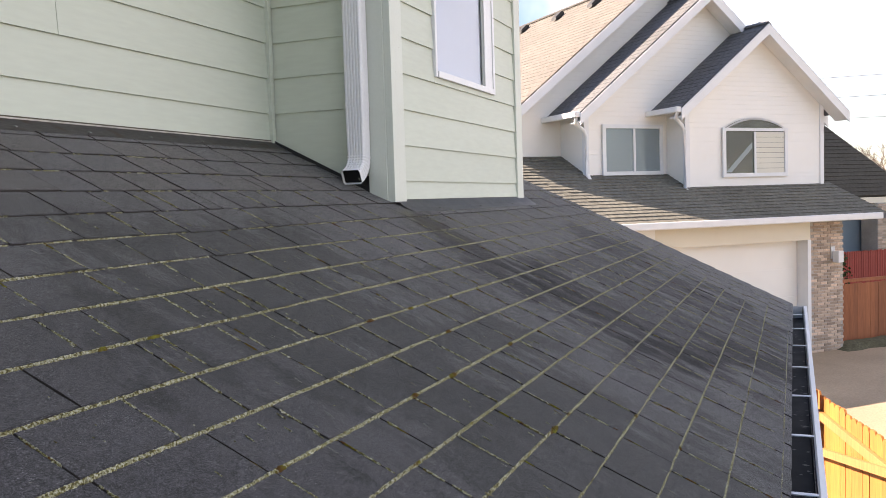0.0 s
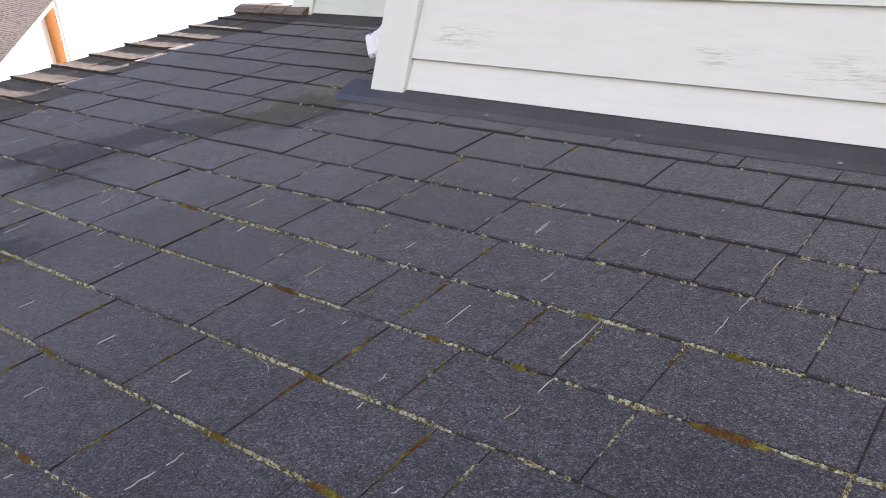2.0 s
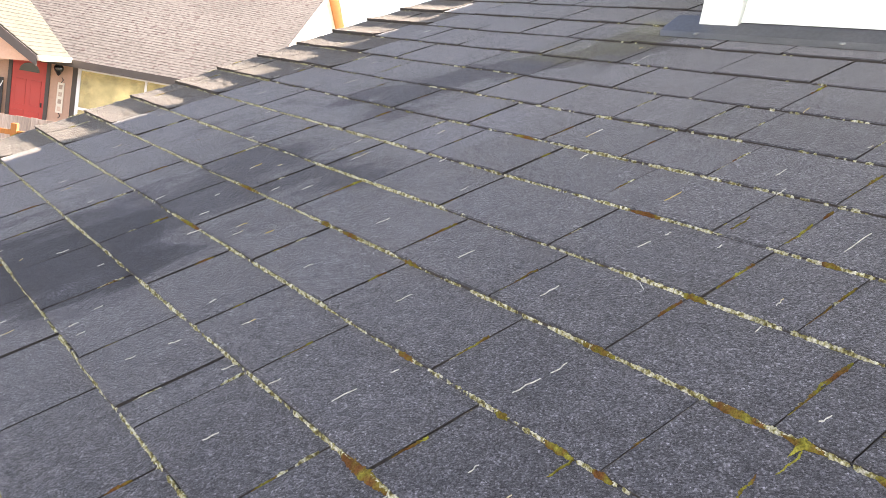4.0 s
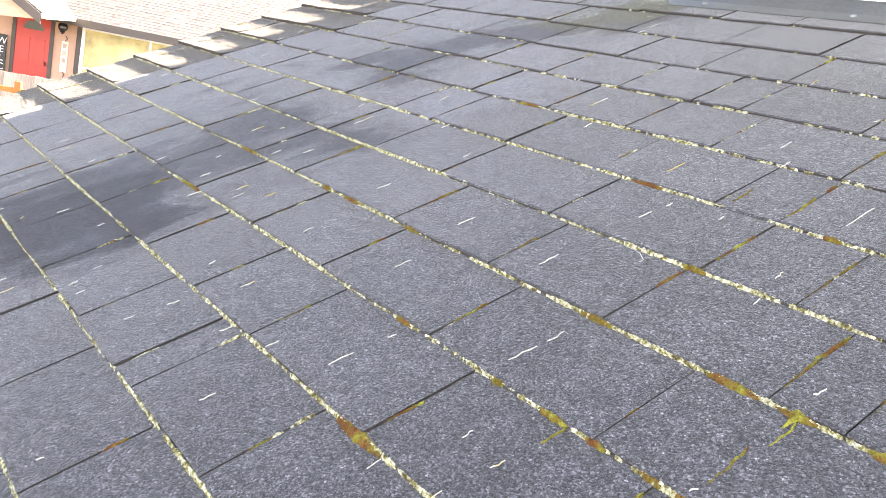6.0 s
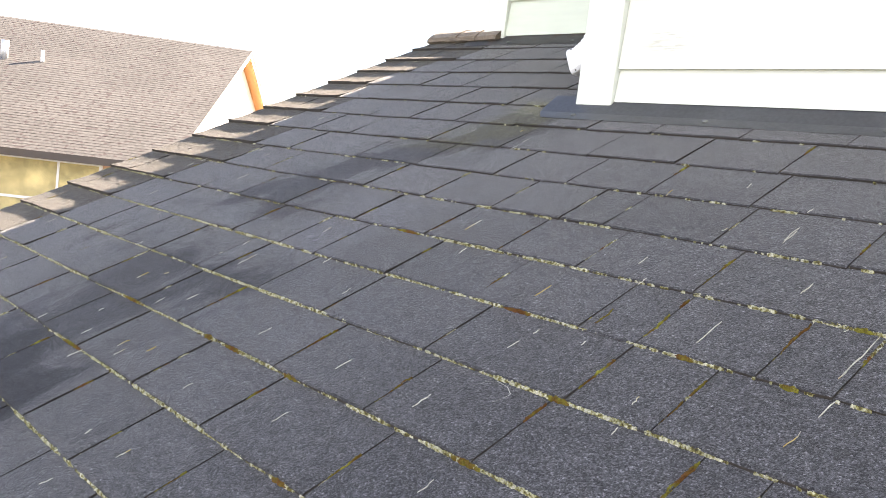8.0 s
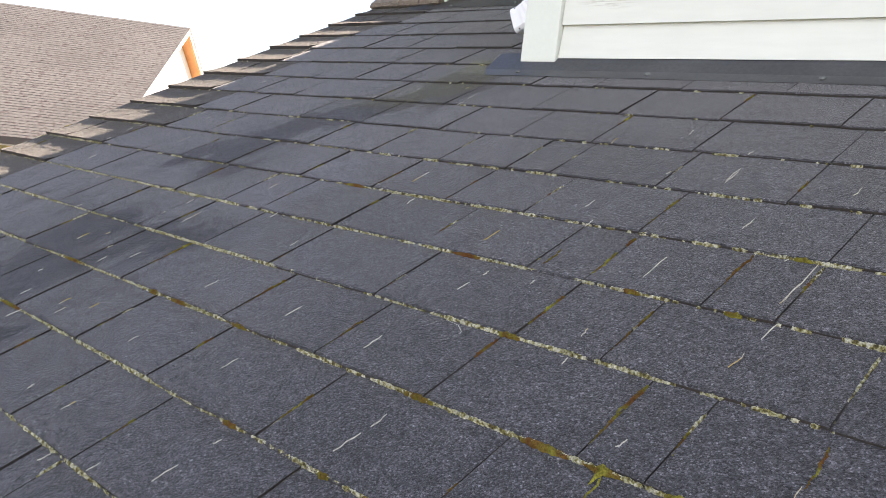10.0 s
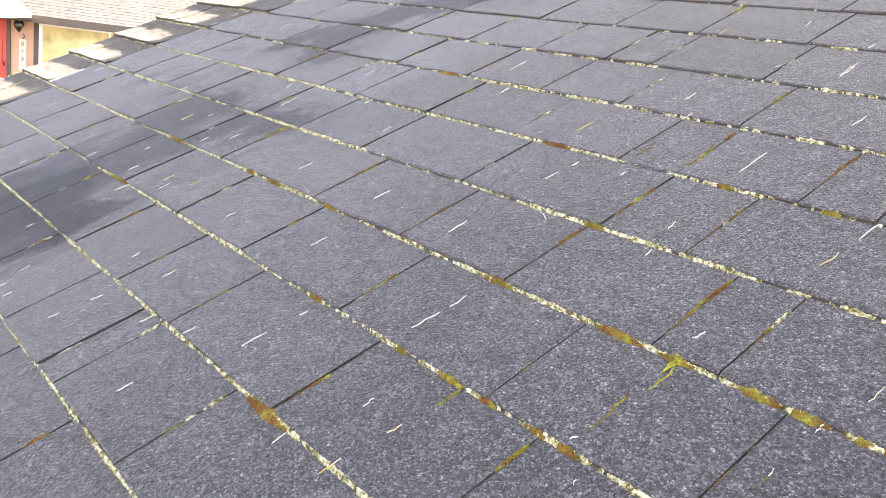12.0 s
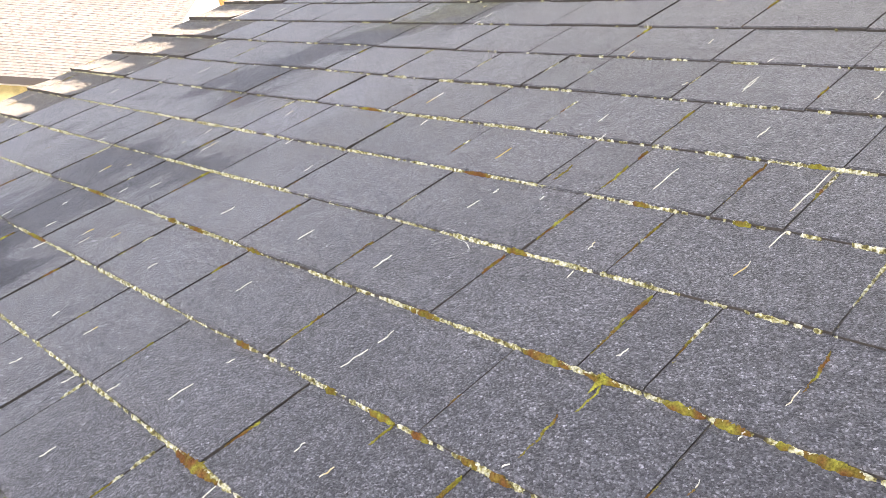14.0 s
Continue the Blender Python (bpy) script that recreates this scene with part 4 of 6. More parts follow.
# garage storey
part("garage_wall", box(-10.0, -4.25, 0.0, 8.0, GROUND, -0.2), HOUSE_WHITE, white_house)
part("garage_lintel", box(-4.25, 0.0, 0.0, 0.35, -0.62, -0.2), CREAM, white_house)
gd = part("garage_door", box(-4.25, 0.0, 0.30, 0.36, GROUND, -0.62), HOUSE_WHITE, white_house, "white panelled garage door")
for r in range(4):
    part("panel", box(-4.22, -0.12, 0.294, 0.302, GROUND + 0.03 + r * 0.64, GROUND + 0.66 + r * 0.64, 0.004), HOUSE_WHITE, gd)
part("jamb", box(-0.1, 0.0, -0.02, 0.3, GROUND, -0.62), WHITE, white_house)
pier = part("brick_pier", box(0.0, 1.0, 0.012, 8.0, GROUND, -0.2), MORTAR, white_house, "buff brick pier beside the garage door")
part("return_wall", box(1.0, 1.2, 0.3, 8.0, GROUND, -0.2), HOUSE_WHITE, white_house)
brick_mesh = mesh_of("brick", box(-0.095, 0.095, -0.012, 0.03, -0.028, 0.028, 0.004), BRICK)
rows_b, z = 0, GROUND + 0.04
while z < -0.25:
    off = 0.105 if rows_b % 2 else 0.0
    for i in range(5):
        x = 0.1 + off + i * 0.205
        if x < 0.96:
            shared("brick", brick_mesh, pier, pose(x, 0.012, z))
    z += 0.067
    rows_b += 1
lamp = thing("wall_lamp", "small grey box wall lamp on the brick pier", "lamp", WH @ pose(0.66, 0.0, -1.0))
part("back_plate", box(-0.06, 0.06, -0.03, -0.002, -0.08, 0.2, 0.005), ALU, lamp)
part("shade", box(-0.02, 0.14, -0.2, -0.03, -0.16, 0.1, 0.01), WHITE, lamp)
# lower roof over the garage
LR = 0.46
roof_plane(white_house, [(-11, -0.4, -0.08), (-2.3, -0.4, -0.08), (-2.3, 4.2, -0.08 + LR * 4.6), (-11, 4.2, -0.08 + LR * 4.6)], ROOF_OLD, 32, 0.1, 0.33, 9)
roof_plane(white_house, [(-2.3, -0.4, -0.08), (1.95, -0.4, -0.08), (1.93, 1.2, -0.08 + LR * 1.6), (-2.3, 1.2, -0.08 + LR * 1.6)], ROOF_OLD, 11, 0.1, 0.33, 10)
part("hip", prism([(-0.4, -0.2), (-0.4, -0.09), (1.2, -0.09 + LR * 1.6), (4.0, -0.2)], "x", 1.62, 1.92), ROOF_DARK, white_house)
part("eave_gutter", box(-11, 1.68, -0.52, -0.4, -0.2, -0.06, 0.02), WHITE, white_house)
part("soffit", box(-11, 1.75, -0.4, 0.0, -0.21, -0.19), WHITE, white_house)
# three gables
gable(white_house, -0.43, 2.5, 0.5, 2.36, 4.31, 1.15, 5.0, ROOF_DARK, 2.03, 0.4, 20, 11)
gable(white_house, -1.45, 3.6, 0.9, 2.30, 5.17, 1.85, 6.0, ROOF_DARK, 3.2, 0.4, 26, 13)
gable(white_house, -1.75, 4.9, 1.2, 1.98, 5.88, 2.9, 14.0, ROOF_TAN, 4.5, 0.4, 34, 15)
arch_window = small_window(white_house, -1.45, 0.43, 0.87, 1.93, 1.13, -0.53, 0.27, DUSK)
# reflections built as colour: cream siding laps on one sash, a pale diagonal on the other
for r in range(8):
    part("slat", box(-0.48, 0.375, 1.107, 1.1125, 0.915 + r * 0.12, 1.028 + r * 0.12, 0.002), CREAM, arch_window, "cream lap of reflected siding painted across one sash")
part("beam", prism([(-1.38, 0.95), (-1.22, 0.95), (-0.6, 1.5), (-0.6, 1.64)], "y", 1.1075, 1.1125), DIM_GREY, arch_window, "pale diagonal reflection painted behind the glass")
small_window(white_house, -4.22, -2.64, 0.98, 2.05, 1.83, -3.4)
for gx, gy, ge, gz in ((-2.93, 0.75, 2.36, 0.42), (-5.05, 1.45, 2.30, 0.8)):
    part("gutter", box(gx - 0.12, gx + 0.02, gy, gy + 1.5, ge - 0.1, ge + 0.02, 0.02), WHITE, white_house)
    leader(white_house, [(gx - 0.05, gy + 0.08, ge - 0.1), (gx + 0.02, gy + 0.2, ge - 0.22), (gx + 0.32, gy + 0.36, ge - 0.36), (gx + 0.38, gy + 0.36, ge - 0.5),
                         (gx + 0.38, gy + 0.36, gz + 0.2), (gx + 0.36, gy + 0.2, gz + 0.05)])
for xv, yv, zv in ((-2.14, 8.93, 5.58), (-2.19, 6.86, 5.54), (-2.24, 4.98, 5.50)):
    part("roof_vent", prism([(-0.15, -0.07), (0.12, 0.1), (0.12, 0.17), (0.03, 0.18), (-0.15, 0.01)], "y", -0.12, 0.12), BLACK, white_house, "black roof vent", pose(xv, yv, zv))
for mid, peak, ya, yb, mat in ((-0.43, 4.31, 0.75, 2.2, ROOF_DARK), (-1.45, 5.17, 1.45, 3.2, ROOF_DARK), (-1.75, 5.88, 2.5, 13.8, ROOF_MAUVE)):
    cap = mesh_of("ridge_cap", prism([(-0.1, -0.06), (0, 0.0), (0.1, -0.06), (0.1, -0.045), (0, 0.02), (-0.1, -0.045)], "y", 0.0, 0.3), mat)
    for i in range(int((yb - ya) / 0.2)):
        shared("ridge_cap", cap, white_house, pose(mid, ya + i * 0.2, peak + 0.012, 5, 0, 0))
# wing behind
wing = thing("house_wing", "dark-roofed house wing with brick post behind the fence", "house", WH @ pose(2.2, 5.0, 0))
part("wall", box(0.4, 8, 0.6, 6, GROUND, -0.5), BLUE_WALL, wing)
part("upper_wall", box(0.4, 8, 0.55, 6, -0.5, 0.2), CREAM, wing)
roof_plane(wing, [(-2.0, 0.0, 0.25), (7.78, 0.0, 0.25), (5.83, 4.0, 4.05), (-2.0, 4.0, 4.05)], ROOF_WING, 30, 0.12, 0.35, 21)
part("beam", box(2.0, 7.7, 0.0, 0.25, 0.02, 0.2), CREAM, wing)
post = part("brick_post", box(5.88, 6.4, -0.1, 0.5, GROUND, 0.02), MORTAR, wing)
for r in range(46):
    for i in range(3):
        shared("brick", brick_mesh, post, pose(5.98 + i * 0.17 + (0.03 if r % 2 else 0), -0.1, GROUND + 0.05 + r * 0.069))


# drives and fences
drive = thing("driveway", "pale concrete driveway in front of the garage", "driveway", WH, "structure",
              bm=box(-9.0, 7.0, -14.0, 0.3, GROUND, GROUND + 0.02), mat=CONCRETE)


def board_fence(label, m, n, mat, height=1.75, wide=0.135, pitch=0.142, dog=True, rails=(0.35, 0.96, 1.45), side=1, rail_mat=None):
    f = thing("fence", label, "fence", m)
    c = 0.03 if dog else 0.0
    me = mesh_of("board", prism([(0, 0), (wide, 0), (wide, height - c), (wide - c, height), (c, height), (0, height - c)], "y", -0.01, 0.01), mat)
    rng = random.Random(n)
    for i in range(n):
        shared("board", me, f, pose(i * pitch, rng.uniform(-0.003, 0.003), rng.uniform(-0.015, 0.015)))
    if rails:
        for z in rails:
            part("rail", box(0, n * pitch, *sorted((side * 0.012, side * 0.05)), z, z + 0.08, 0.004), rail_mat or mat, f)
        for i in range(int(n * pitch / 2.4) + 1):
            part("post", box(i * 2.4, i * 2.4 + 0.09, *sorted((side * 0.051, side * 0.14)), 0, height + 0.05, 0.004), mat, f)
    return f


near_fence = board_fence("new orange cedar dog-ear fence in sunlight", pose(11.9, -0.28, GROUND, 0, 0, 180 + 15.0), 60, CEDAR, 1.76, rails=(0.3, 1.525), side=-1, rail_mat=LIT_RAIL)
part("brace", prism([(0.1, 0.73), (4.9, 1.67), (4.9, 1.74), (0.1, 0.8)], "y", -0.092, -0.052), LIT_RAIL, near_fence, "new diagonal brace, painted paler as in sun")
board_fence("red-brown stained board fence beside the garage", WH @ pose(1.02, 0.6, GROUND), 42, RED_FENCE, 1.42, 0.1405, 0.142, False)
lattice = board_fence("bright red lattice fence behind", WH @ pose(5.0, 4.6, GROUND), 44, BRIGHT_RED, 1.78, 0.06, 0.075, False, ())


def shrub(label, m, wide, high, count, seed):
    """A few stems with many small leaves turned every way."""
    r = random.Random(seed)
    sh = thing("shrub", label, "shrub", m)
    stems, leaves = bmesh.new(), bmesh.new()
    for i in range(9):
        a = 2 * math.pi * i / 9
        tip = Vector((math.cos(a) * wide * 0.45, math.sin(a) * wide * 0.3, high * r.uniform(0.6, 0.95)))
        side = Vector((0.012, 0.012, 0))
        v = [stems.verts.new(p) for p in (Vector((0, 0, 0)) - side, Vector((0, 0, 0)) + side, tip + side * 0.4, tip - side * 0.4)]
        stems.faces.new(v)
    for _ in range(count):
        p = Vector((r.gauss(0, wide * 0.26), r.gauss(0, wide * 0.2), high * r.uniform(0.15, 1.0)))
        d = Vector((r.uniform(-1, 1), r.uniform(-1, 1), r.uniform(-0.6, 0.8))).normalized() * r.uniform(0.05, 0.1)
        o = d.cross(Vector((r.uniform(-1, 1), r.uniform(-1, 1), 1))).normalized() * d.length * 0.45
        leaves.faces.new([leaves.verts.new(q) for q in (p - d, p + o, p + d, p - o)])
    part("stems", stems, BARK, sh)
    tagged(part("leaves", leaves, FOLIAGE, sh), kind="stuff")


shrub("dark green shrub growing through the red lattice fence", WH @ pose(5.75, 4.35, GROUND), 0.7, 1.75, 420, 5)
bed = bmesh.new()
bmesh.ops.create_grid(bed, x_segments=40, y_segments=8, size=0.5)
for vert in bed.verts:
    u, w = vert.co.x * 2, vert.co.y * 2
    vert.co = (3.9 + 3.1 * u, 0.12 + 0.42 * w + 0.1 * noise.noise(Vector((u * 6, 0, 2))), 0.02 + 0.14 * max(0.0, 1 - w * w) * (1 - u ** 8) + 0.03 * noise.noise(Vector((u * 20, w * 5, 0))))
thing("soil_bed", "dark mulch bed heaped along the red-brown fence", "bed", WH @ pose(0, 0, GROUND), "structure", bm=bed, mat=SOIL)


# the peach house to the west
PH = framed(-26.0, 4.79, 58.0)
peach = thing("peach_house", "peach house with brown shingle roof and red door", "house", PH)
part("wall", box(-6, 1.12, 0, 8, GROUND, -0.65), STUCCO, peach)
part("wall", box(1.12, 5.6, 0, 8, GROUND, -0.65), STUCCO, peach)
PR = 0.5


def skewed(bm):
    """The gable end stands a little askew to the front."""
    for vert in bm.verts:
        vert.co.x += 0.173 * (vert.co.y - 7.9)
    return bm


ridge_z = -0.66 + PR * 8.4
roof_plane(peach, [(-9, -0.5, -0.66), (6.05, -0.5, -0.66), (7.5, 7.9, ridge_z), (-9, 7.9, ridge_z)], ROOF_MAUVE, 58, 0.12, 0.34, 31, butt=0.009)
roof_plane(peach, [(8.95, 16.3, -0.66), (-9, 16.3, -0.66), (-9, 7.9, ridge_z), (7.5, 7.9, ridge_z)], ROOF_MAUVE, 20, 0.12, 0.6, 32)
part("gable_wall", skewed(prism([(0.0, GROUND), (15.8, GROUND), (15.8, -0.7), (7.9, ridge_z - 0.2), (0.0, -0.7)], "x", 6.95, 7.1)), HOUSE_WHITE, peach, "white gable wall in sunlight")
part("rake_board", skewed(prism([(-0.5, -0.7), (7.9, ridge_z - 0.04), (7.9, ridge_z - 0.24), (-0.5, -0.92)], "x", 7.46, 7.5)), WHITE, peach)
# bounced sun on this soffit is given as its base colour
part("rake_soffit", skewed(prism([(16.3, -0.86), (7.9, ridge_z - 0.16), (7.9, ridge_z - 0.3), (16.3, -1.0)], "x", 7.1, 7.46)), BOUNCE_ORANGE, peach, "rake soffit with the orange of bounced sun painted on")
part("rake_board", skewed(prism([(16.3, -0.7), (7.9, ridge_z - 0.04), (7.9, ridge_z - 0.24), (16.3, -0.92)], "x", 7.46, 7.5)), WHITE, peach)
part("eave_fascia", box(-9, 6.05, -0.56, -0.48, -0.84, -0.64), DARK_TRIM, peach)
# the yellow behind this pane is a reflection given as colour
small_window(peach, 1.3, 4.2, -2.4, -0.85, -0.01, 3.1, 0.0, YELLOW_REFLECTION, (-1.95,))
door = part("door", box(-0.46, 0.44, -0.02, 0.06, -2.98, -0.76, 0.004), RED, peach, "bright red panelled front door")
part("fanlight", prism([(-0.26 + 0.0, -1.18)] + [(-0.01 + 0.27 * math.cos(radians(a)), -1.18 + 0.24 * math.sin(radians(a))) for a in range(0, 181, 15)], "y", -0.028, -0.018), GLASS_DARK, door)
for px in (-0.34, 0.06):
    part("panel", box(px, px + 0.27, -0.03, -0.018, -2.1, -1.4, 0.01), RED, door)
    part("panel", box(px, px + 0.27, -0.03, -0.018, -2.85, -2.25, 0.01), RED, door)
part("handle", tube([(0.37, -0.05, -1.98), (0.37, -0.05, -2.1)], 0.02), BLACK, door)
for a in ((-0.56, -0.46), (0.44, 0.54)):
    part("door_casing", box(a[0], a[1], -0.04, 0.0, -3.0, -0.66), DARK_TRIM, peach)
part("door_casing", box(-0.56, 0.54, -0.04, 0.0, -0.76, -0.66), DARK_TRIM, peach)
part("window_casing", box(1.13, 1.27, -0.04, 0.0, -2.6, -0.75), DARK_TRIM, peach)
# porch gable in front of the door
roof_plane(peach, [(1.13, -2.73, -0.6), (1.13, 5.0, -0.6), (-2.6, 5.0, 1.71), (-2.6, -2.73, 1.71)], ROOF_BEIGE, 26, 0.12, 0.3, 41, "pale sunlit porch roof slope")
part("porch_rake", prism([(1.13, -0.62), (-2.6, 1.69), (-2.6, 1.42), (1.13, -0.86)], "y", -2.79, -2.73), DARK_TRIM, peach)
part("porch_gutter", box(1.1, 1.24, -2.73, -0.5, -0.73, -0.6, 0.02), CREAM, peach)
part("porch_wall", prism([(-2.6, -0.9), (-0.3, -0.9), (0.9, -0.78), (-2.6, 1.4)], "y", -2.45, -2.35), STUCCO, peach)
part("vent_pipe", tube([(0.1, 4.7, 1.85), (0.1, 4.7, 2.5)], 0.12, 12), ALU, peach, smooth=True)
part("vent_pipe", tube([(1.2, 4.8, 1.9), (1.2, 4.8, 2.35)], 0.06, 10), WHITE, peach, smooth=True)
lan = thing("wall_lantern", "black metal carriage lantern beside the red door", "lamp", PH @ pose(0.8, -0.18, -0.95))
bm = bmesh.new()
bmesh.ops.create_uvsphere(bm, u_segments=12, v_segments=8, radius=0.13)
part("globe", bm, GLASS_DARK, lan, smooth=True)
part("cage", tube([(0, 0, 0.13), (0, 0, 0.2), (0, 0.1, 0.24), (0, 0.17, 0.2)], 0.02), BLACK, lan)
part("cap", tube([(0, 0, 0.1), (0, 0, 0.17)], [0.14, 0.03]), BLACK, lan)
part("finial", tube([(0, 0, -0.12), (0, 0, -0.2)], [0.08, 0.01]), BLACK, lan)
plq = thing("number_plaque", "white wrought-framed plaque with unreadable bars", "plaque", PH @ pose(0.85, -0.01, -1.75))
part("board", box(-0.09, 0.09, -0.03, -0.002, -0.42, 0.42, 0.01), CREAM, plq)
part("scroll", tube([(0, -0.02, 0.42), (0.05, -0.02, 0.5), (0, -0.02, 0.56)], 0.015), BLACK, plq)
part("scroll", tube([(0, -0.02, -0.42), (0.05, -0.02, -0.5), (0, -0.02, -0.56)], 0.015), BLACK, plq)
for zb in (-0.3, -0.1, 0.1, 0.3):
    part("bar", box(-0.045, 0.045, -0.036, -0.03, zb - 0.06, zb + 0.06), BRICK, plq)
sign = thing("welcome_sign", "tall black porch sign with white stacked letters", "sign", PH @ pose(-0.75, -0.12, GROUND))
part("board", box(-0.12, 0.12, -0.015, 0.015, 0.0, 1.75, 0.005), BLACK, sign)
for i, ch in enumerate("WELCOME"):
    cu = bpy.data.curves.new("letter", "FONT")
    cu.body, cu.size, cu.extrude, cu.align_x = ch, 0.25, 0.003, "CENTER"
    tmp = bpy.data.objects.new("letter", cu)
    scene.collection.objects.link(tmp)
    me = bpy.data.meshes.new_from_object(tmp.evaluated_get(bpy.context.evaluated_depsgraph_get()))
    bpy.data.objects.remove(tmp)
    me.materials.append(WHITE)
    lt = new("letter", me)
    lt.parent, lt.matrix_basis = sign, pose(0, -0.02, 1.5 - i * 0.23, 90, 0, 0)
yard = board_fence("weathered grey cedar board fence", PH @ pose(-4.0, -5.0, GROUND), 60, OLD_WOOD, 1.3, 0.16, 0.165, False, (0.3, 0.95))
mast = thing("antenna_mast", "thin grey antenna mast behind the peach house", "antenna", pose(-30.0, 19.7, GROUND))
part("pole", tube([(0, 0, 0), (0, 0, 6.3)], 0.03, 8), ALU, mast)
for zc, wc in ((6.28, 0.16), (6.1, 0.1)):
    part("crossbar", tube([(0, -wc, zc), (0, wc, zc)], 0.02, 6), ALU, mast)
rail_fence = thing("rail_fence", "new orange cedar post and rail fence", "fence", PH @ pose(-3.4, -7.0, GROUND))
for i in range(4):
    part("post", box(i * 1.9, i * 1.9 + 0.12, -0.06, 0.06, 0, 1.36, 0.008), CEDAR, rail_fence)
for zr in (0.6, 1.12):
    part("rail", box(-1.5, 7.0, -0.03, 0.03, zr, zr + 0.1, 0.006), CEDAR, rail_fence)


# ---- lower roof: deck and shingles ----
rng = random.Random(7)
TOP_V = WALL_Y / COS
lower_roof = thing("lower_roof", "shaded charcoal three-tab shingle roof with lichen and moss", "roof", ROOF, "structure",
                   bm=box(RAKE_L + 0.012, RAKE_R - 0.012, EAVE_V + 0.012, TOP_V + 0.03, -0.03, 0.0), mat=DECK)
part("rake_trim", box(RAKE_L + 0.01, RAKE_L + 0.035, EAVE_V + 0.03, TOP_V, -0.2, -0.032), WHITE, lower_roof)
part("rake_trim", box(RAKE_R - 0.035, RAKE_R - 0.01, EAVE_V + 0.03, TOP_V, -0.2, -0.032), WHITE, lower_roof)

# slots that break the courses near the camera; elsewhere they follow the same uneven habit
SLOTS_WEST_LOW = {-4: (-1.254, -1.052, -0.827), -3: (-1.91, -1.76, -1.559, -1.351, -1.142, -0.974, -0.915, -0.708), -2: (-2.18, -1.97, -1.77, -1.54, -1.281, -1.083, -0.903, -0.64, -0.4), -1: (-2.34, -2.06, -1.85, -1.612, -1.435, -1.2, -0.98, -0.729, -0.474), 0: (-2.4, -2.188, -1.958, -1.752, -1.5, -1.33, -1.017, -0.8, -0.603, -0.397, -0.324), 1: (-2.34, -2.13, -1.92, -1.743, -1.541, -1.47, -1.299, -1.094, -0.84, -0.587, -0.466), 2: (-2.33, -2.06, -1.82, -1.64, -1.45, -1.32, -1.1, -0.89, -0.68, -0.587, -0.422, -0.334)}
SLOTS_WEST_HIGH = {3: (-2.28, -2.05, -1.86, -1.65, -1.38, -1.16, -0.97, -0.8, -0.593, -0.333), 4: (-2.5, -2.19, -1.97, -1.75, -1.53, -1.32, -1.12, -0.95, -0.857, -0.651, -0.445), 5: (-2.06, -1.75, -1.51, -1.25, -0.868, -0.666, -0.442), 6: (-2.4, -2.16, -1.96, -1.79, -1.62, -1.37, -1.113, -0.899, -0.691, -0.483), 7: (-2.31, -2.05, -1.86, -1.229, -1.055, -0.849, -0.638, -0.428, -0.374), 8: (-2.41, -2.24, -1.99, -1.85), 9: (-2.43, -2.14, -1.94, -1.73), 10: (-2.36, -2.16, -1.95)}
SLOTS_MID = {-1: (-0.254,), 1: (-0.219,), 2: (-0.224,), 3: (-0.085, 0.171, 0.218, 0.324), 4: (-0.278, -0.192, -0.085, 0.03, 0.108, 0.215, 0.317, 0.422), 5: (-0.181, -0.1, 0.0, 0.122, 0.256, 0.363, 0.472, 0.88, 1.093, 1.265, 1.439, 1.54), 6: (-0.278, -0.23, -0.182, 0.094, 0.185, 0.274, 0.38, 0.483, 0.74, 0.91, 1.099, 1.347, 1.471), 7: (-0.205, 0.011, 0.2, 0.39, 0.52, 0.85, 1.04, 1.142, 1.246, 1.341, 1.419), 8: (0.8, 0.95, 1.06, 1.258, 1.371, 1.45), 9: (0.75, 0.94, 1.15, 1.322), 10: (1.353,), 11: (1.478,)}
SLOTS_EAST_LOW = {-1: (2.21, 2.674), 0: (1.921, 2.129, 2.305, 2.485, 2.717, 2.93, 3.501), 1: (1.646, 1.906, 2.107, 2.354, 2.645, 2.88, 3.06), 2: (1.63, 1.85, 2.042, 2.328, 2.531, 2.711), 3: (1.765, 2.029, 2.103, 2.271, 2.308, 2.46, 2.514, 2.763), 4: (1.906, 2.023, 2.26, 2.34, 2.453, 2.499, 2.677, 2.852, 3.019), 5: (1.645, 1.812, 1.946, 2.162, 2.42, 2.621, 2.784, 3.037, 3.266), 6: (1.599, 1.72, 1.805, 1.889, 1.986, 2.184, 2.403, 2.639, 2.833, 3.072, 3.298)}
SLOTS_EAST_HIGH = {7: (1.553, 1.607, 1.843, 2.092, 2.308, 2.519, 2.699, 2.93, 3.115, 3.34, 3.475), 8: (1.602, 1.804, 1.97, 2.149, 2.382, 2.58, 2.733, 2.82, 2.955, 3.03, 3.146, 3.28, 3.397, 3.66), 9: (1.582, 1.778, 2.023, 2.292, 2.49, 2.645, 2.818, 3.007, 3.266, 3.48, 3.56, 3.735, 3.83), 10: (1.575, 1.768, 1.975, 2.161, 2.366), 11: (1.748, 1.939, 2.161, 2.371, 2.562)}


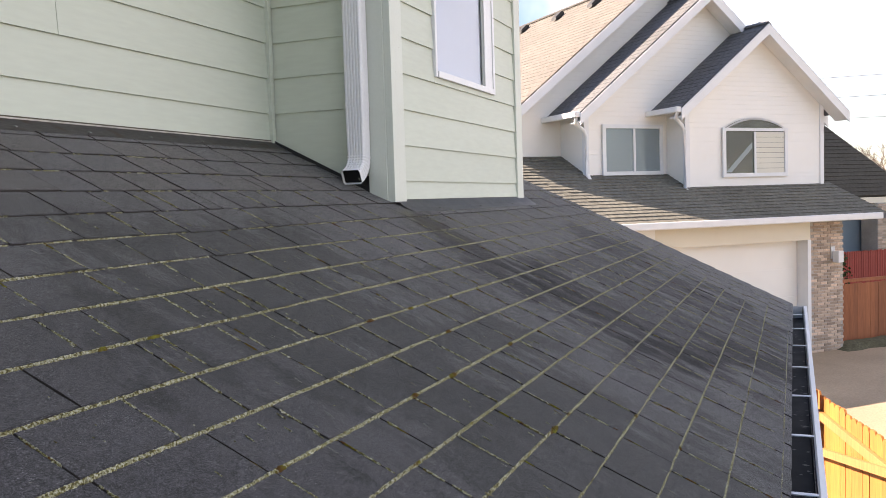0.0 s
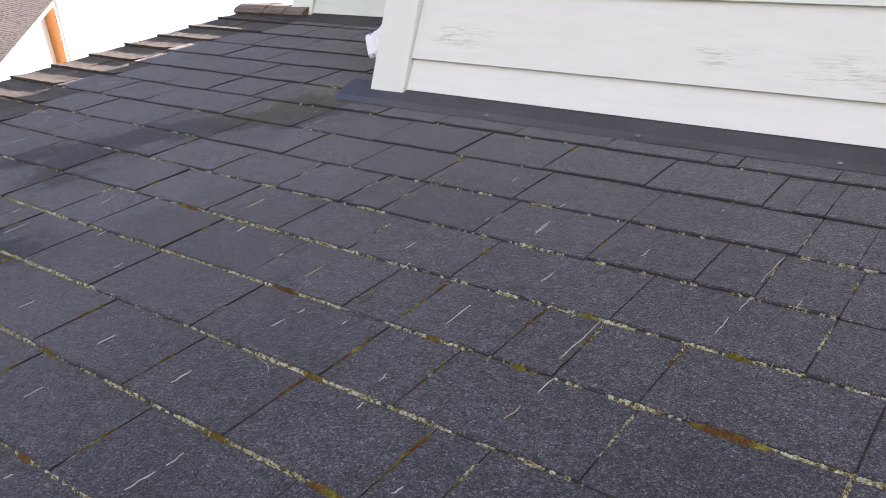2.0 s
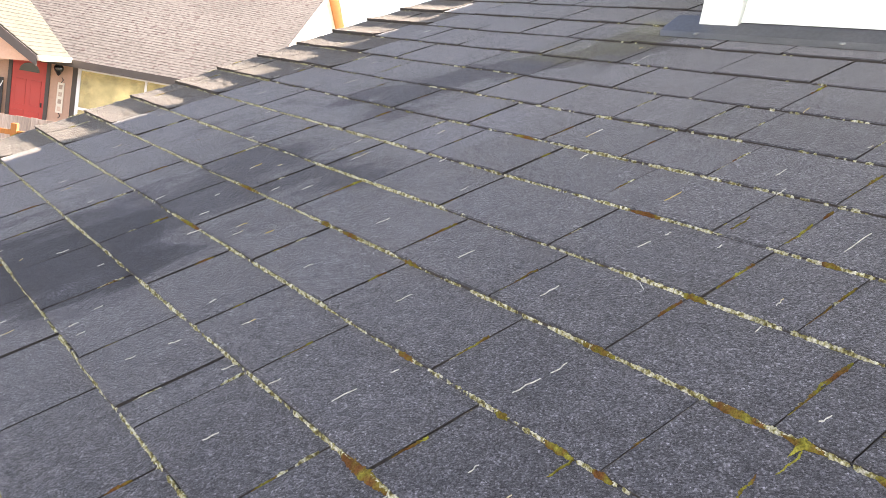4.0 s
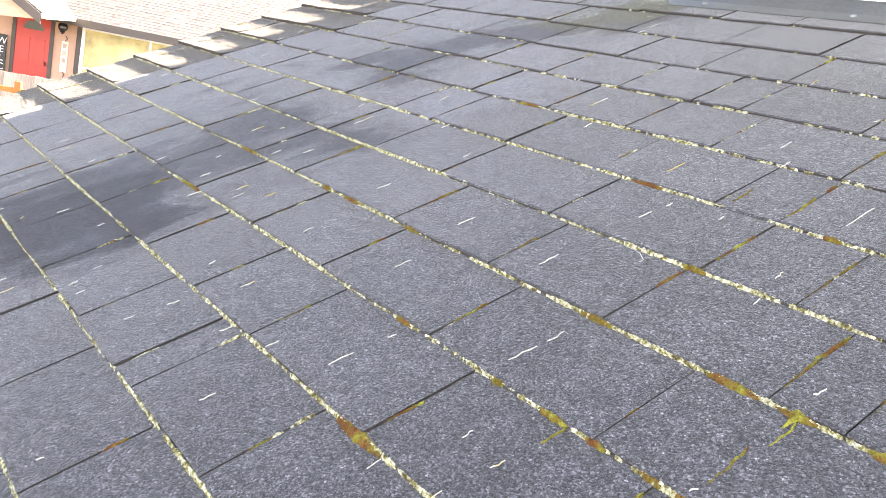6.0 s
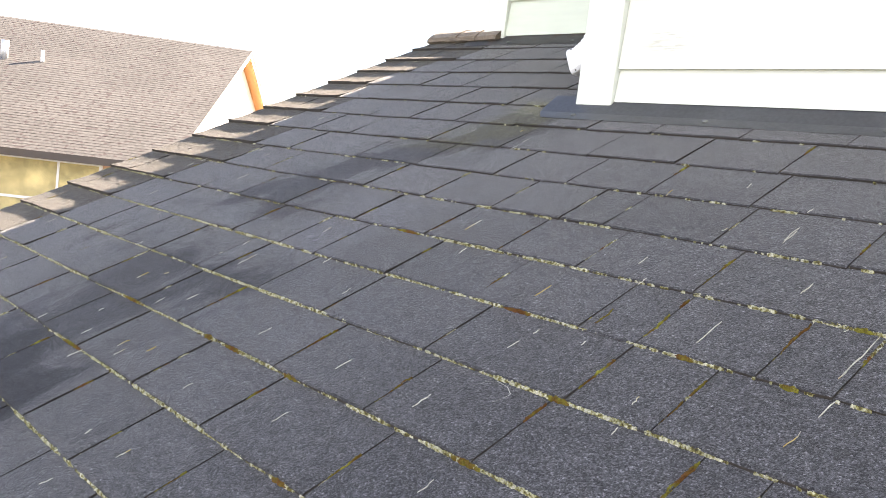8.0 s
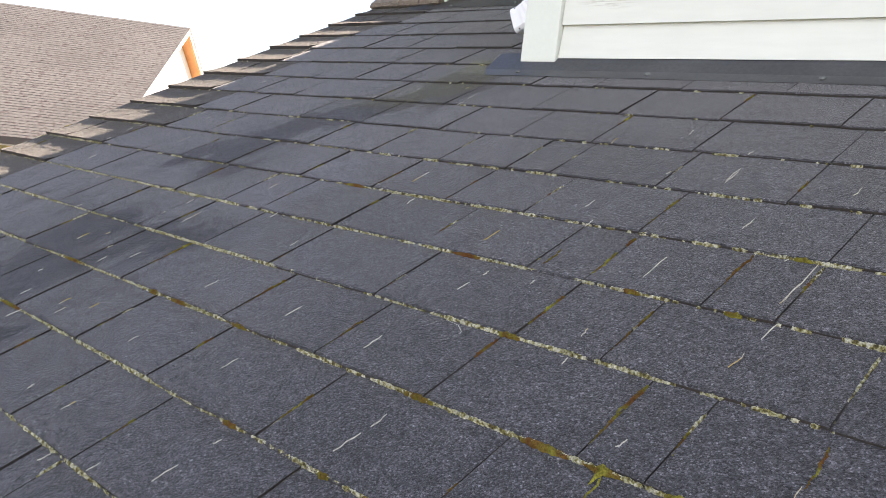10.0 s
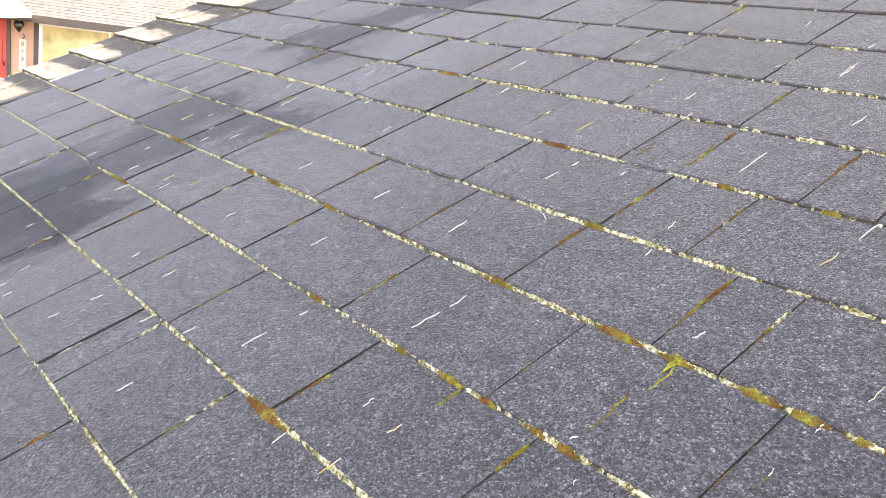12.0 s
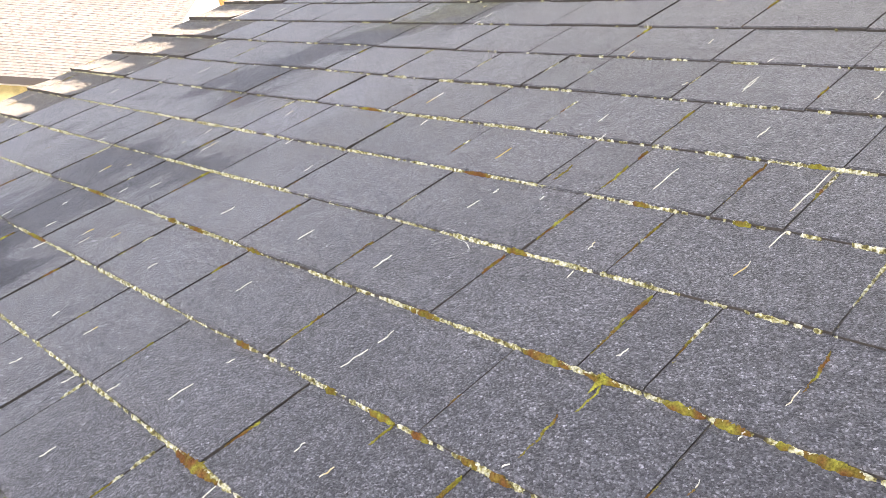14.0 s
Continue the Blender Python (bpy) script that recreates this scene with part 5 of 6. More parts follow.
def course_cuts(k):
    known = sorted(x for group in (SLOTS_WEST_LOW, SLOTS_WEST_HIGH, SLOTS_MID, SLOTS_EAST_LOW, SLOTS_EAST_HIGH) for x in group.get(k, ()))
    cuts = known[:1] or [RAKE_L + rng.uniform(0.1, 0.25)]
    for x in known[1:]:
        gap = x - cuts[-1]
        n = max(1, round(gap / 0.225))
        cuts += [cuts[-1] + gap * (i + rng.uniform(-0.12, 0.12)) / n for i in range(1, n)] + [x]
    step = lambda: rng.choice((0.25, 0.25, 0.23, 0.21, 0.2, 0.19, 0.22))
    while cuts[-1] < RAKE_R - 0.3:
        cuts.append(cuts[-1] + step())
    while cuts[0] > RAKE_L + 0.3:
        cuts.insert(0, cuts[0] - step())
    return [RAKE_L] + [c for c in cuts if c > RAKE_L + 0.06] + [RAKE_R]


def mid_of(a, c):
    return (a + c) / 2


def tab_mesh(curl, mat=None, seed=0):
    """One shingle tab, 1 wide: thick worn lower edge that wanders a little, thin upper end under the next course, nibbled sides."""
    bm = bmesh.new()
    r = random.Random(seed)
    hi, n = COURSE + 0.02, 4
    rows = []
    for i in range(n + 1):
        u = i / n
        front = r.uniform(-0.0012, 0.0012)
        lift = curl * r.uniform(0.5, 1.3)
        row = []
        for v, w in ((front, 0.0042), (front, 0.0066 + lift), (front + 0.003, 0.0080 + lift), (0.05 + r.uniform(-0.012, 0.012), 0.0074 + 0.25 * lift), (hi, 0.0038)):
            edge = r.uniform(0.0, 0.005) * (1 if i == 0 else -1 if i == n else 0)
            row.append(bm.verts.new((u + edge, v, w + r.uniform(-0.0002, 0.0002))))
        rows.append(row)
    for a, c in zip(rows, rows[1:]):
        for p in range(4):
            bm.faces.new((a[p], c[p], c[p + 1], a[p + 1])).material_index = 1 if p == 0 else 0
    for side in (rows[0], rows[-1]):
        side_low = bm.verts.new((side[-1].co.x, hi, 0.0005))
        bm.faces.new(list(side) + [side_low]).material_index = 1
    bmesh.ops.recalc_face_normals(bm, faces=bm.faces[:])
    me = mesh_of("shingle", bm, mat or SHINGLE)
    me.materials.append(EDGE)
    return me


def rake_tab(w, seed):
    """A tab at the open edge of the roof: lifted by the sun, with its coarse granules standing up in low light."""
    bm = bmesh.new()
    r = random.Random(seed)
    hi, curl, off = COURSE + 0.02, r.uniform(0.0055, 0.0082), Vector((r.uniform(0, 9), r.uniform(0, 9), r.uniform(0, 9)))
    nx, ny = max(6, int(w / 0.0035)), 44
    grid = []
    for j in range(ny + 1):
        v = hi * j / ny
        base = 0.0072 + (0.0042 - 0.0072) * max(0.0, (v - 0.03) / (hi - 0.03)) + curl * max(0.0, 1 - v / 0.06) ** 1.6
        line = []
        for i in range(nx + 1):
            x = i / nx
            p = Vector((x * w, v, 0.0)) + off
            rough = 0.0011 * noise.noise(p * 150) + 0.0005 * noise.noise(p * 60) + 0.001 * noise.noise(p * 17)
            line.append(bm.verts.new((x, v + 0.0012 * noise.noise(p * 40) * (j == 0), base + (rough if v < hi - 0.03 else 0.0))))
        grid.append(line)
    for a, c in zip(grid, grid[1:]):
        for i in range(nx):
            bm.faces.new((a[i], a[i + 1], c[i + 1], c[i]))
    low = [bm.verts.new((g.co.x, g.co.y, 0.0042)) for g in grid[0]]
    for i in range(nx):
        bm.faces.new((low[i], low[i + 1], grid[0][i + 1], grid[0][i])).material_index = 1
    for column in (0, nx):
        feet = [bm.verts.new((g[column].co.x, g[column].co.y, 0.0005)) for g in grid]
        for j in range(ny):
            bm.faces.new((feet[j], feet[j + 1], grid[j + 1][column], grid[j][column])).material_index = 1
    bmesh.ops.recalc_face_normals(bm, faces=bm.faces[:])
    me = mesh_of("shingle", bm, SHINGLE_RAKE)
    me.materials.append(EDGE)
    return me


TABS = [tab_mesh(0.0004 * i, None, i) for i in range(6)]
WORN_TABS, TAN_TABS = ([tab_mesh(0.0006 * i, mat, 20 + i) for i in range(1, 4)] for mat in (SHINGLE_WORN, SHINGLE_TAN))
slots = []
plain_field, worn_field = bmesh.new(), bmesh.new()
singles = 0
K0 = math.ceil(EAVE_V / COURSE)
for k in range(K0 - 1, 13):
    v = k * COURSE
    cuts = course_cuts(k)
    for a, c in zip(cuts, cuts[1:]):
        gap = 0.0042 if mid_of(a, c) < -1.0 else 0.0018 if mid_of(a, c) < 1.2 else 0.0034 if mid_of(a, c) < 2.4 else 0.0075
        w = c - a - gap
        if w < 0.02:
            continue
        mid = (a + c) / 2
        y = v * COS
        inside = y > BAY_Y + 0.05 and (BAY_A[0] < a and c < BAY_A[1] or BAY_B[0] < a and c < BAY_B[1])
        if inside:
            continue
        wob = rng.uniform(-0.002, 0.002)
        if k > K0 - 1:
            slots.append((a, v))
        m = pose(a + 0.0012, v + wob, rng.uniform(0, 0.0012), 0, rng.uniform(-0.2, 0.2), rng.uniform(-0.08, 0.08)) @ Matrix.Diagonal((w, 1, 1, 1))
        if k == K0 - 1:
            m = pose(a + 0.0025, EAVE_V - 0.006, 0) @ Matrix.Diagonal((w, 1, 1, 1))
        near = -2.7 < mid < 1.3 and -4 <= k <= 12
        if near and singles < 300:
            kind = TABS[rng.randrange(6)]
            tone = rng.random()
            if k == 7 and 0.38 < mid < 0.53:
                kind = TAN_TABS[rng.randrange(3)]
            elif mid < -2.33:
                kind = rake_tab(w, 300 + singles)
            elif k >= 8 and tone < 0.35:
                kind = WORN_TABS[rng.randrange(3)]
            shared("shingle", kind, lower_roof, m)
            singles += 1
        else:
            src = TABS[rng.randrange(6)]
            field = worn_field if k >= 9 and rng.random() < 0.4 else plain_field
            base = [field.verts.new(m @ vert.co) for vert in src.vertices]
            for p in src.polygons:
                field.faces.new([base[i] for i in p.vertices]).material_index = p.material_index
for field, mat in ((plain_field, SHINGLE), (worn_field, SHINGLE_WORN)):
    rest = tagged(part("shingle_field", field, mat, lower_roof), kind="stuff")
    rest.data.materials.append(EDGE)
# ridge caps that close the top beside the wall
caps = thing("ridge_cap", "curled brown shingle caps closing the roof top", "shingle", ROOF)
for i in range(3):
    part("shingle", tube([(RAKE_L - 0.01 + 0.11 * i, TOP_V + 0.02, 0.015), (RAKE_L + 0.16 + 0.11 * i, TOP_V + 0.02, 0.02)], 0.06, 10, (1.0, 0.35)), SHINGLE_TAN, caps)


# ---- growth in the joints ----
r2 = random.Random(21)
lichen_bm, moss_bm = bmesh.new(), bmesh.new()


def crust(bm, path, width, height, r, floor=(0.0035, 0.0045), crest=0.0078, ragged=0.35):
    """A crumbly band along a path of (x, v) points: a rough low ridge whose width and height wander. width and height take 0 to 1."""
    n = len(path)
    prev = None
    for i, (x, v) in enumerate(path):
        a, c = path[max(i - 1, 0)], path[min(i + 1, n - 1)]
        d = Vector((c[0] - a[0], c[1] - a[1]))
        d = d.normalized() if d.length else Vector((1, 0))
        nx, nv = -d.y, d.x
        w, h = width(i / max(n - 1, 1)), height(i / max(n - 1, 1))
        ring = []
        for off, lift in ((-1.0, 0.0), (-0.6, 0.62), (-0.1, 0.95), (0.4, 1.0), (1.0, 0.35)):
            o = off * w * (1 + r.uniform(-ragged, ragged))
            z = floor[0] + (crest + h - floor[0]) * lift * (1 + r.uniform(-0.16, 0.16)) if lift else floor[0]
            if off == 1.0:
                z = crest - 0.0012 if crest > 0.0075 else floor[1]
            ring.append(bm.verts.new((x + nx * o + r.uniform(-0.0007, 0.0007), v + nv * o, z)))
        if prev:
            for p in range(4):
                bm.faces.new((prev[p], prev[p + 1], ring[p + 1], ring[p]))
        prev = ring


def amount(x, k):
    """How thick the crust grows at a place: strong low on the slope, little under the walls and at the far left."""
    d = max(0.0, min(1.0, ((7.8 if x > 0.5 else 6.2) - k) / 5.5))
    if x < 0.5:
        d *= 0.62
    fine = (noise.noise(Vector((x * 34.0, k * 7.7, 1.3))) * 0.55 + noise.noise(Vector((x * 110.0, k * 5.1, 4.0))) * 0.5) * (1.0 if x < 0.5 else 0.6)
    return d * 0.95 + 0.35 * noise.noise(Vector((x * 2.7, k * 0.9, 3.1))) * min(1, d * 3) + fine - (0.28 if x < 0.5 else 0.03 + 0.1 * max(0.0, x - 3.0))


for k in range(K0, 12):
    y = k * COURSE * COS
    x, run = RAKE_L + 0.03, []
    while x < RAKE_R - 0.05:
        near = -1.9 < x < 0.9 and k < 6
        x += (0.0016 if near else 0.0028 if x < 1.8 else 0.005) * r2.uniform(0.7, 1.3)
        hidden = y > BAY_Y - 0.1 and (BAY_A[0] - 0.1 < x < BAY_A[1] + 0.1 or BAY_B[0] < x < BAY_B[1])
        q = -1 if hidden else amount(x, k)
        if q > 0:
            run.append((x, k * COURSE - 0.001 + r2.uniform(-0.0006, 0.0006), q))
        if (q <= 0 or len(run) > 400) and run:
            if len(run) > 2:
                big = 0.66 if x < 0.8 else 0.8 if x < 1.6 else 0.92
                qs = [g[2] for g in run]
                pick = lambda f: min(1.0, qs[int(f * (len(qs) - 1))] * 1.8)
                crust(lichen_bm, [g[:2] for g in run], lambda f: (0.0014 + 0.0036 * pick(f)) * big, lambda f: 0.0002 + (0.0022 if x < 0.6 else 0.0014) * pick(f) * big, r2, ragged=0.5 if x < 0.6 else 0.42)
            run = []
# dirt that has silted up the upright joints
silt = bmesh.new()
for a, v in slots:
    if -1.05 < a < 1.25:
        n, prev = 12, None
        for i in range(n + 1):
            f = i / n
            z = 0.0082 - 0.0036 * f - 0.0004 + r2.uniform(-0.0005, 0.0005)
            x = a + r2.uniform(-0.0006, 0.0006)
            row = [silt.verts.new((x + o, v + f * (COURSE - 0.002), z - d)) for o, d in ((-0.003, 0.0012), (0.0, 0.0), (0.003, 0.0012))]
            if prev:
                for p in (0, 1):
                    silt.faces.new((prev[p], prev[p + 1], row[p + 1], row[p]))
            prev = row
bmesh.ops.recalc_face_normals(silt, faces=silt.faces[:])
tagged(part("silt", silt, SILT, lower_roof, "dark silt in the joints between tabs"), kind="stuff")
# thin olive growth in the upright joints
for a, v in slots:
    k = v / COURSE
    chance = max(0, min(1, (8 - k) / 6))
    if r2.random() < 0.8 * chance:
        for _ in range(r2.choice((1, 1, 2, 3))):
            start, long = r2.uniform(0.004, COURSE - 0.03), r2.uniform(0.01, 0.05)
            pts = [(a - 0.001 + 0.0011 * noise.noise(Vector((a, i * 0.4, k))), v + start + i * 0.002) for i in range(int(min(long, COURSE - start) / 0.002))]
            if len(pts) > 3:
                fat = r2.uniform(0.0013, 0.0026) * (1.5 if a > 1.2 else 1.0)
                crust(moss_bm if r2.random() < 0.7 else lichen_bm, pts, lambda f: fat * (0.35 + math.sin(math.pi * f)), lambda f: 0.001 * math.sin(math.pi * f), r2, (0.004, 0.004), 0.0072)


# pale crumbs that follow the upright joints, thick in the middle of the roof
for a, v in slots:
    k = v / COURSE
    east = a > 0.75
    if a > -0.3 and k < (8.5 if east else 8) and r2.random() < (0.92 if east else 0.75) * (1.0 if k < 6 else 0.6):
        for _ in range(r2.choice((3, 4, 5, 6) if east else (1, 2, 2, 3))):
            start, long = r2.uniform(0.002, COURSE - 0.03), r2.uniform(0.012, 0.05)
            pts = [(a - 0.001 + 0.0014 * noise.noise(Vector((a, i * 0.5, k))), v + start + i * 0.0025) for i in range(int(min(long, COURSE - start) / 0.0025))]
            if len(pts) > 3:
                fat = r2.uniform(0.0017, 0.0032) * (1.0 if a < 2.0 else 1.3) if east else r2.uniform(0.0011, 0.002)
                crust(moss_bm if east and r2.random() < 0.1 else lichen_bm, pts, lambda f: fat * (0.4 + abs(math.sin(f * 7.0))), lambda f: 0.0008, r2, (0.004, 0.004), 0.0108 - 0.0036 * start / COURSE if east else 0.0072)
# short pale scars up the tabs, and crumbs of lichen between the joints
for _ in range(230):
    x, k, f = r2.uniform(0.9, 4.2), r2.randrange(-2, 8), r2.uniform(0.05, 0.75)
    long = r2.uniform(0.004, 0.03) if r2.random() < 0.6 else 0.004
    v0 = (k + f) * COURSE
    pts = [(x + 0.0006 * noise.noise(Vector((x, i * 0.6, k))), v0 + i * 0.002) for i in range(max(3, int(long / 0.002)))]
    fat = r2.uniform(0.0007, 0.0016)
    top = 0.0104 - 0.0036 * f
    crust(lichen_bm, pts, lambda f: fat * (0.5 + 0.5 * abs(math.sin(f * 5.0))), lambda f: 0.0004, r2, (top - 0.003, top - 0.003), top)


def cushion(x0, x1, k, fat, high=0.0026):
    """A moss cushion along a joint, thick in its middle and running out at both ends."""
    n = max(5, int((x1 - x0) / 0.0014))
    pts = [(x0 + (x1 - x0) * i / n, k * COURSE - 0.0015 + 0.0008 * math.sin(i * 0.7)) for i in range(n + 1)]
    crust(moss_bm, pts, lambda f: 0.0008 + (0.72 if fat > 0.0066 else 0.52) * fat * math.sin(math.pi * f) ** 0.6, lambda f: high * math.sin(math.pi * f), r2, ragged=0.2)


for x0, x1, k, fat in ((-0.468, -0.402, 0, 0.0068), (-0.303, -0.26, 0, 0.0068), (-0.256, -0.22, 0, 0.0088), (-0.203, -0.185, 0, 0.0055), (-0.18, -0.13, 0, 0.0085),
                       (-0.637, -0.585, 0, 0.0058), (-0.418, -0.392, -1, 0.005), (-0.384, -0.354, -1, 0.0062), (-0.484, -0.456, -1, 0.005), (-0.615, -0.577, 1, 0.0062),
                       (-0.377, -0.35, 3, 0.005), (-0.818, -0.757, 2, 0.0045), (-0.528, -0.502, 2, 0.0055), (-0.393, -0.37, 2, 0.005), (-0.69, -0.60, -2, 0.0105),
                       (-0.618, -0.596, -1, 0.0055), (-0.546, -0.505, -1, 0.0062), (-0.797, -0.76, -1, 0.0055), (-1.231, -1.2, 0, 0.007), (-1.165, -1.1, 0, 0.0042),
                       (-0.992, -0.947, 0, 0.0045), (-1.238, -1.17, 3, 0.0048), (-1.575, -1.466, 0, 0.0045), (-1.505, -1.407, -1, 0.0045), (-0.165, -0.07, 2, 0.0085),
                       (-0.18, -0.145, 3, 0.0055), (2.71, 2.785, -1, 0.014), (2.47, 2.52, 1, 0.009), (2.70, 2.76, 1, 0.009), (2.76, 2.81, 3, 0.009), (3.18, 3.235, 1, 0.009),
                       (3.0, 3.055, 2, 0.009), (1.91, 1.96, 1, 0.008), (1.93, 1.965, 4, 0.007), (2.06, 2.115, 4, 0.007)):
    cushion(x0, x1, k, fat)
for _ in range(45):
    x, k = r2.uniform(1.2, 6.0), r2.randrange(-5, 4)
    cushion(x, x + r2.uniform(0.02, 0.06), k, r2.uniform(0.004, 0.009))
# star-shaped cushion where a joint crosses the course
for ang, ln in ((87, 0.03), (-92, 0.022), (2, 0.034), (178, 0.03)):
    c_, s_ = math.cos(radians(ang)), math.sin(radians(ang))
    crust(moss_bm, [(-0.367 + c_ * ln * i / 24, s_ * ln * i / 24 - 0.002) for i in range(25)], lambda f: 0.0056 * (1 - f) ** 1.7 + 0.0009, lambda f: 0.0042 * (1 - f) ** 1.5 - 0.0015 * f, r2, ragged=0.15)
# moss in the upright joints and in old scratches: x, from and to in courses, half width
for x, lo, hi, fat in ((-0.397, 0.16, 0.88, 0.0026), (-0.421, 2.2, 2.92, 0.0021), (-0.585, 2.12, 2.56, 0.0026), (-0.587, 1.2, 1.52, 0.0024), (-0.465, 1.14, 1.45, 0.0018),
                       (-0.604, 0.68, 0.92, 0.0026), (-0.638, -1.7, -1.5, 0.0028), (-0.32, 0.18, 0.34, 0.0018), (-0.253, -0.78, -0.58, 0.002), (-0.446, 4.26, 4.52, 0.002),
                       (-0.664, 2.12, 2.42, 0.0016), (-0.207, 0.41, 0.84, 0.0022), (-0.369, -0.84, -0.42, 0.0021), (-0.361, -0.34, -0.06, 0.0016), (-0.228, -0.7, -0.5, 0.0026),
                       (-0.506, -1.24, -1.0, 0.0014), (-0.729, -0.75, -0.4, 0.0016), (-0.903, -1.7, -1.4, 0.0013), (-1.017, 0.2, 0.75, 0.0014), (-0.8, 0.1, 0.6, 0.0014)):
    n = max(8, int((hi - lo) * COURSE / 0.0014))
    pts = [(x - 0.001 + 0.0016 * math.sin(i * 0.11) + 0.0008 * math.sin(i * 0.41), (lo + (hi - lo) * i / n) * COURSE) for i in range(n + 1)]
    crest = 0.0099 - 0.0036 * (((lo + hi) / 2) % 1.0)
    crust(moss_bm, pts, lambda f: 0.0004 + fat * (0.55 + 0.45 * abs(math.sin(f * 13.0))) * math.sin(math.pi * f) ** 0.5, lambda f: 0.0008 * abs(math.sin(f * 17.0)), r2, (crest - 0.0035, crest - 0.0015), crest)
thing("lichen", "pale grey-green lichen crusts along the shingle joints", "lichen", ROOF, "stuff", bm=lichen_bm, mat=LICHEN)
thing("moss", "olive and rust moss cushions in the shingle joints", "moss", ROOF, "stuff", bm=moss_bm, mat=MOSS)
straw_bm = bmesh.new()


def needle(x, v, long, lean, wide):
    """A thin dry needle that lies up the slope and bends a little."""
    d = Vector((lean, long, 0)).normalized()
    nrm = Vector((-d.y, d.x, 0))
    size = math.hypot(lean, long)
    pts = [Vector((x, v, 0.0118)) + d * (size * i / 4) + nrm * r2.uniform(-0.0013, 0.0013) for i in range(5)]
    lo = [straw_bm.verts.new(p - nrm * wide * (0.35 if i in (0, 4) else 1)) for i, p in enumerate(pts)]
    hi = [straw_bm.verts.new(p + nrm * wide * (0.35 if i in (0, 4) else 1) + Vector((0, 0, 0.0012))) for i, p in enumerate(pts)]
    for i in range(4):
        straw_bm.faces.new((lo[i], lo[i + 1], hi[i + 1], hi[i]))


# the needles that catch the eye: x, course, length in courses
NEEDLES_LOW = [(-0.209, 0.25, 0.16), (-0.371, -0.96, 0.05), (-0.223, -0.12, 0.08), (-0.226, -0.53, 0.06), (-0.497, 0.8, 0.1), (-0.369, 0.19, 0.1), (-0.767, -1.76, 0.22), (-0.758, -1.25, 0.07), (-0.62, -0.82, 0.25), (-0.613, -0.48, 0.17), (-1.018, -1.71, 0.14), (-1.06, -2.32, 0.12), (-0.821, -2.67, 0.13), (-0.937, -2.16, 0.11), (-1.072, -2.7, 0.1), (-0.593, -2.16, 0.11), (-0.51, -1.62, 0.11), (-1.122, -1.73, 0.08), (-1.609, 0.33, 0.19), (-1.126, 0.29, 0.18), (-0.916, 0.29, 0.2), (-1.095, -0.76, 0.11), (-0.741, 0.25, 0.22), (-1.347, -0.73, 0.15), (-1.404, -1.19, 0.18)]
NEEDLES_HIGH = [(-0.336, 1.29, 0.21), (-0.555, 4.27, 0.32), (-0.709, 3.27, 0.18), (-1.086, 3.26, 0.31), (-0.792, 2.27, 0.25), (-0.516, 2.2, 0.4), (-0.728, 1.37, 0.15), (-0.72, 1.68, 0.08), (-0.509, 1.19, 0.12), (-0.33, 1.71, 0.24), (-0.342, 2.22, 0.34), (-0.33, 2.69, 0.1), (-0.461, 3.36, 0.17), (-1.435, 1.28, 0.3), (-1.967, 3.42, 0.25), (-0.552, 4.2, 0.31), (-0.37, 4.25, 0.19), (-0.462, 3.31, 0.17), (-0.195, 3.66, 0.3), (-0.196, 4.25, 0.6), (-0.202, 3.2, 0.31), (-0.342, 2.26, 0.65), (0.101, 4.21, 0.47), (0.003, 3.21, 0.57), (0.22, 4.22, 0.42), (0.316, 4.19, 0.3)]
for x, k, long in NEEDLES_LOW + NEEDLES_HIGH:
    needle(x, k * COURSE, long * COURSE, 0.03 * long * COURSE + r2.uniform(-0.002, 0.003), r2.uniform(0.00025, 0.00045))
for item in range(330):
    x, v = r2.uniform(RAKE_L + 0.35, -1.0) if item < 50 else r2.uniform(-1.0, 0.5) if item < 90 else r2.uniform(0.4, 5.2), r2.uniform(EAVE_V, 7 * COURSE)
    needle(x, v, r2.uniform(0.007, 0.026), r2.gauss(0, 0.0025), r2.uniform(0.0002, 0.0004) * (1.0 if x < 1.2 else 2.0))
# one long needle, curled over
curl = [(-0.705, 0.75), (-0.696, 0.86), (-0.684, 0.91), (-0.664, 0.89), (-0.649, 0.82), (-0.651, 0.74), (-0.658, 0.65)]
for (xa, ka), (xb, kb) in zip(curl, curl[1:]):
    va = [straw_bm.verts.new((xa + e, ka * COURSE + e, 0.0125)) for e in (-0.0003, 0.0003)]
    vb = [straw_bm.verts.new((xb + e, kb * COURSE + e, 0.0125)) for e in (0.0003, -0.0003)]
    straw_bm.faces.new(va + vb)
thing("dry_needles", "short pale dry needles lying on the shingles", "needles", ROOF, "stuff", bm=straw_bm, mat=STRAW)


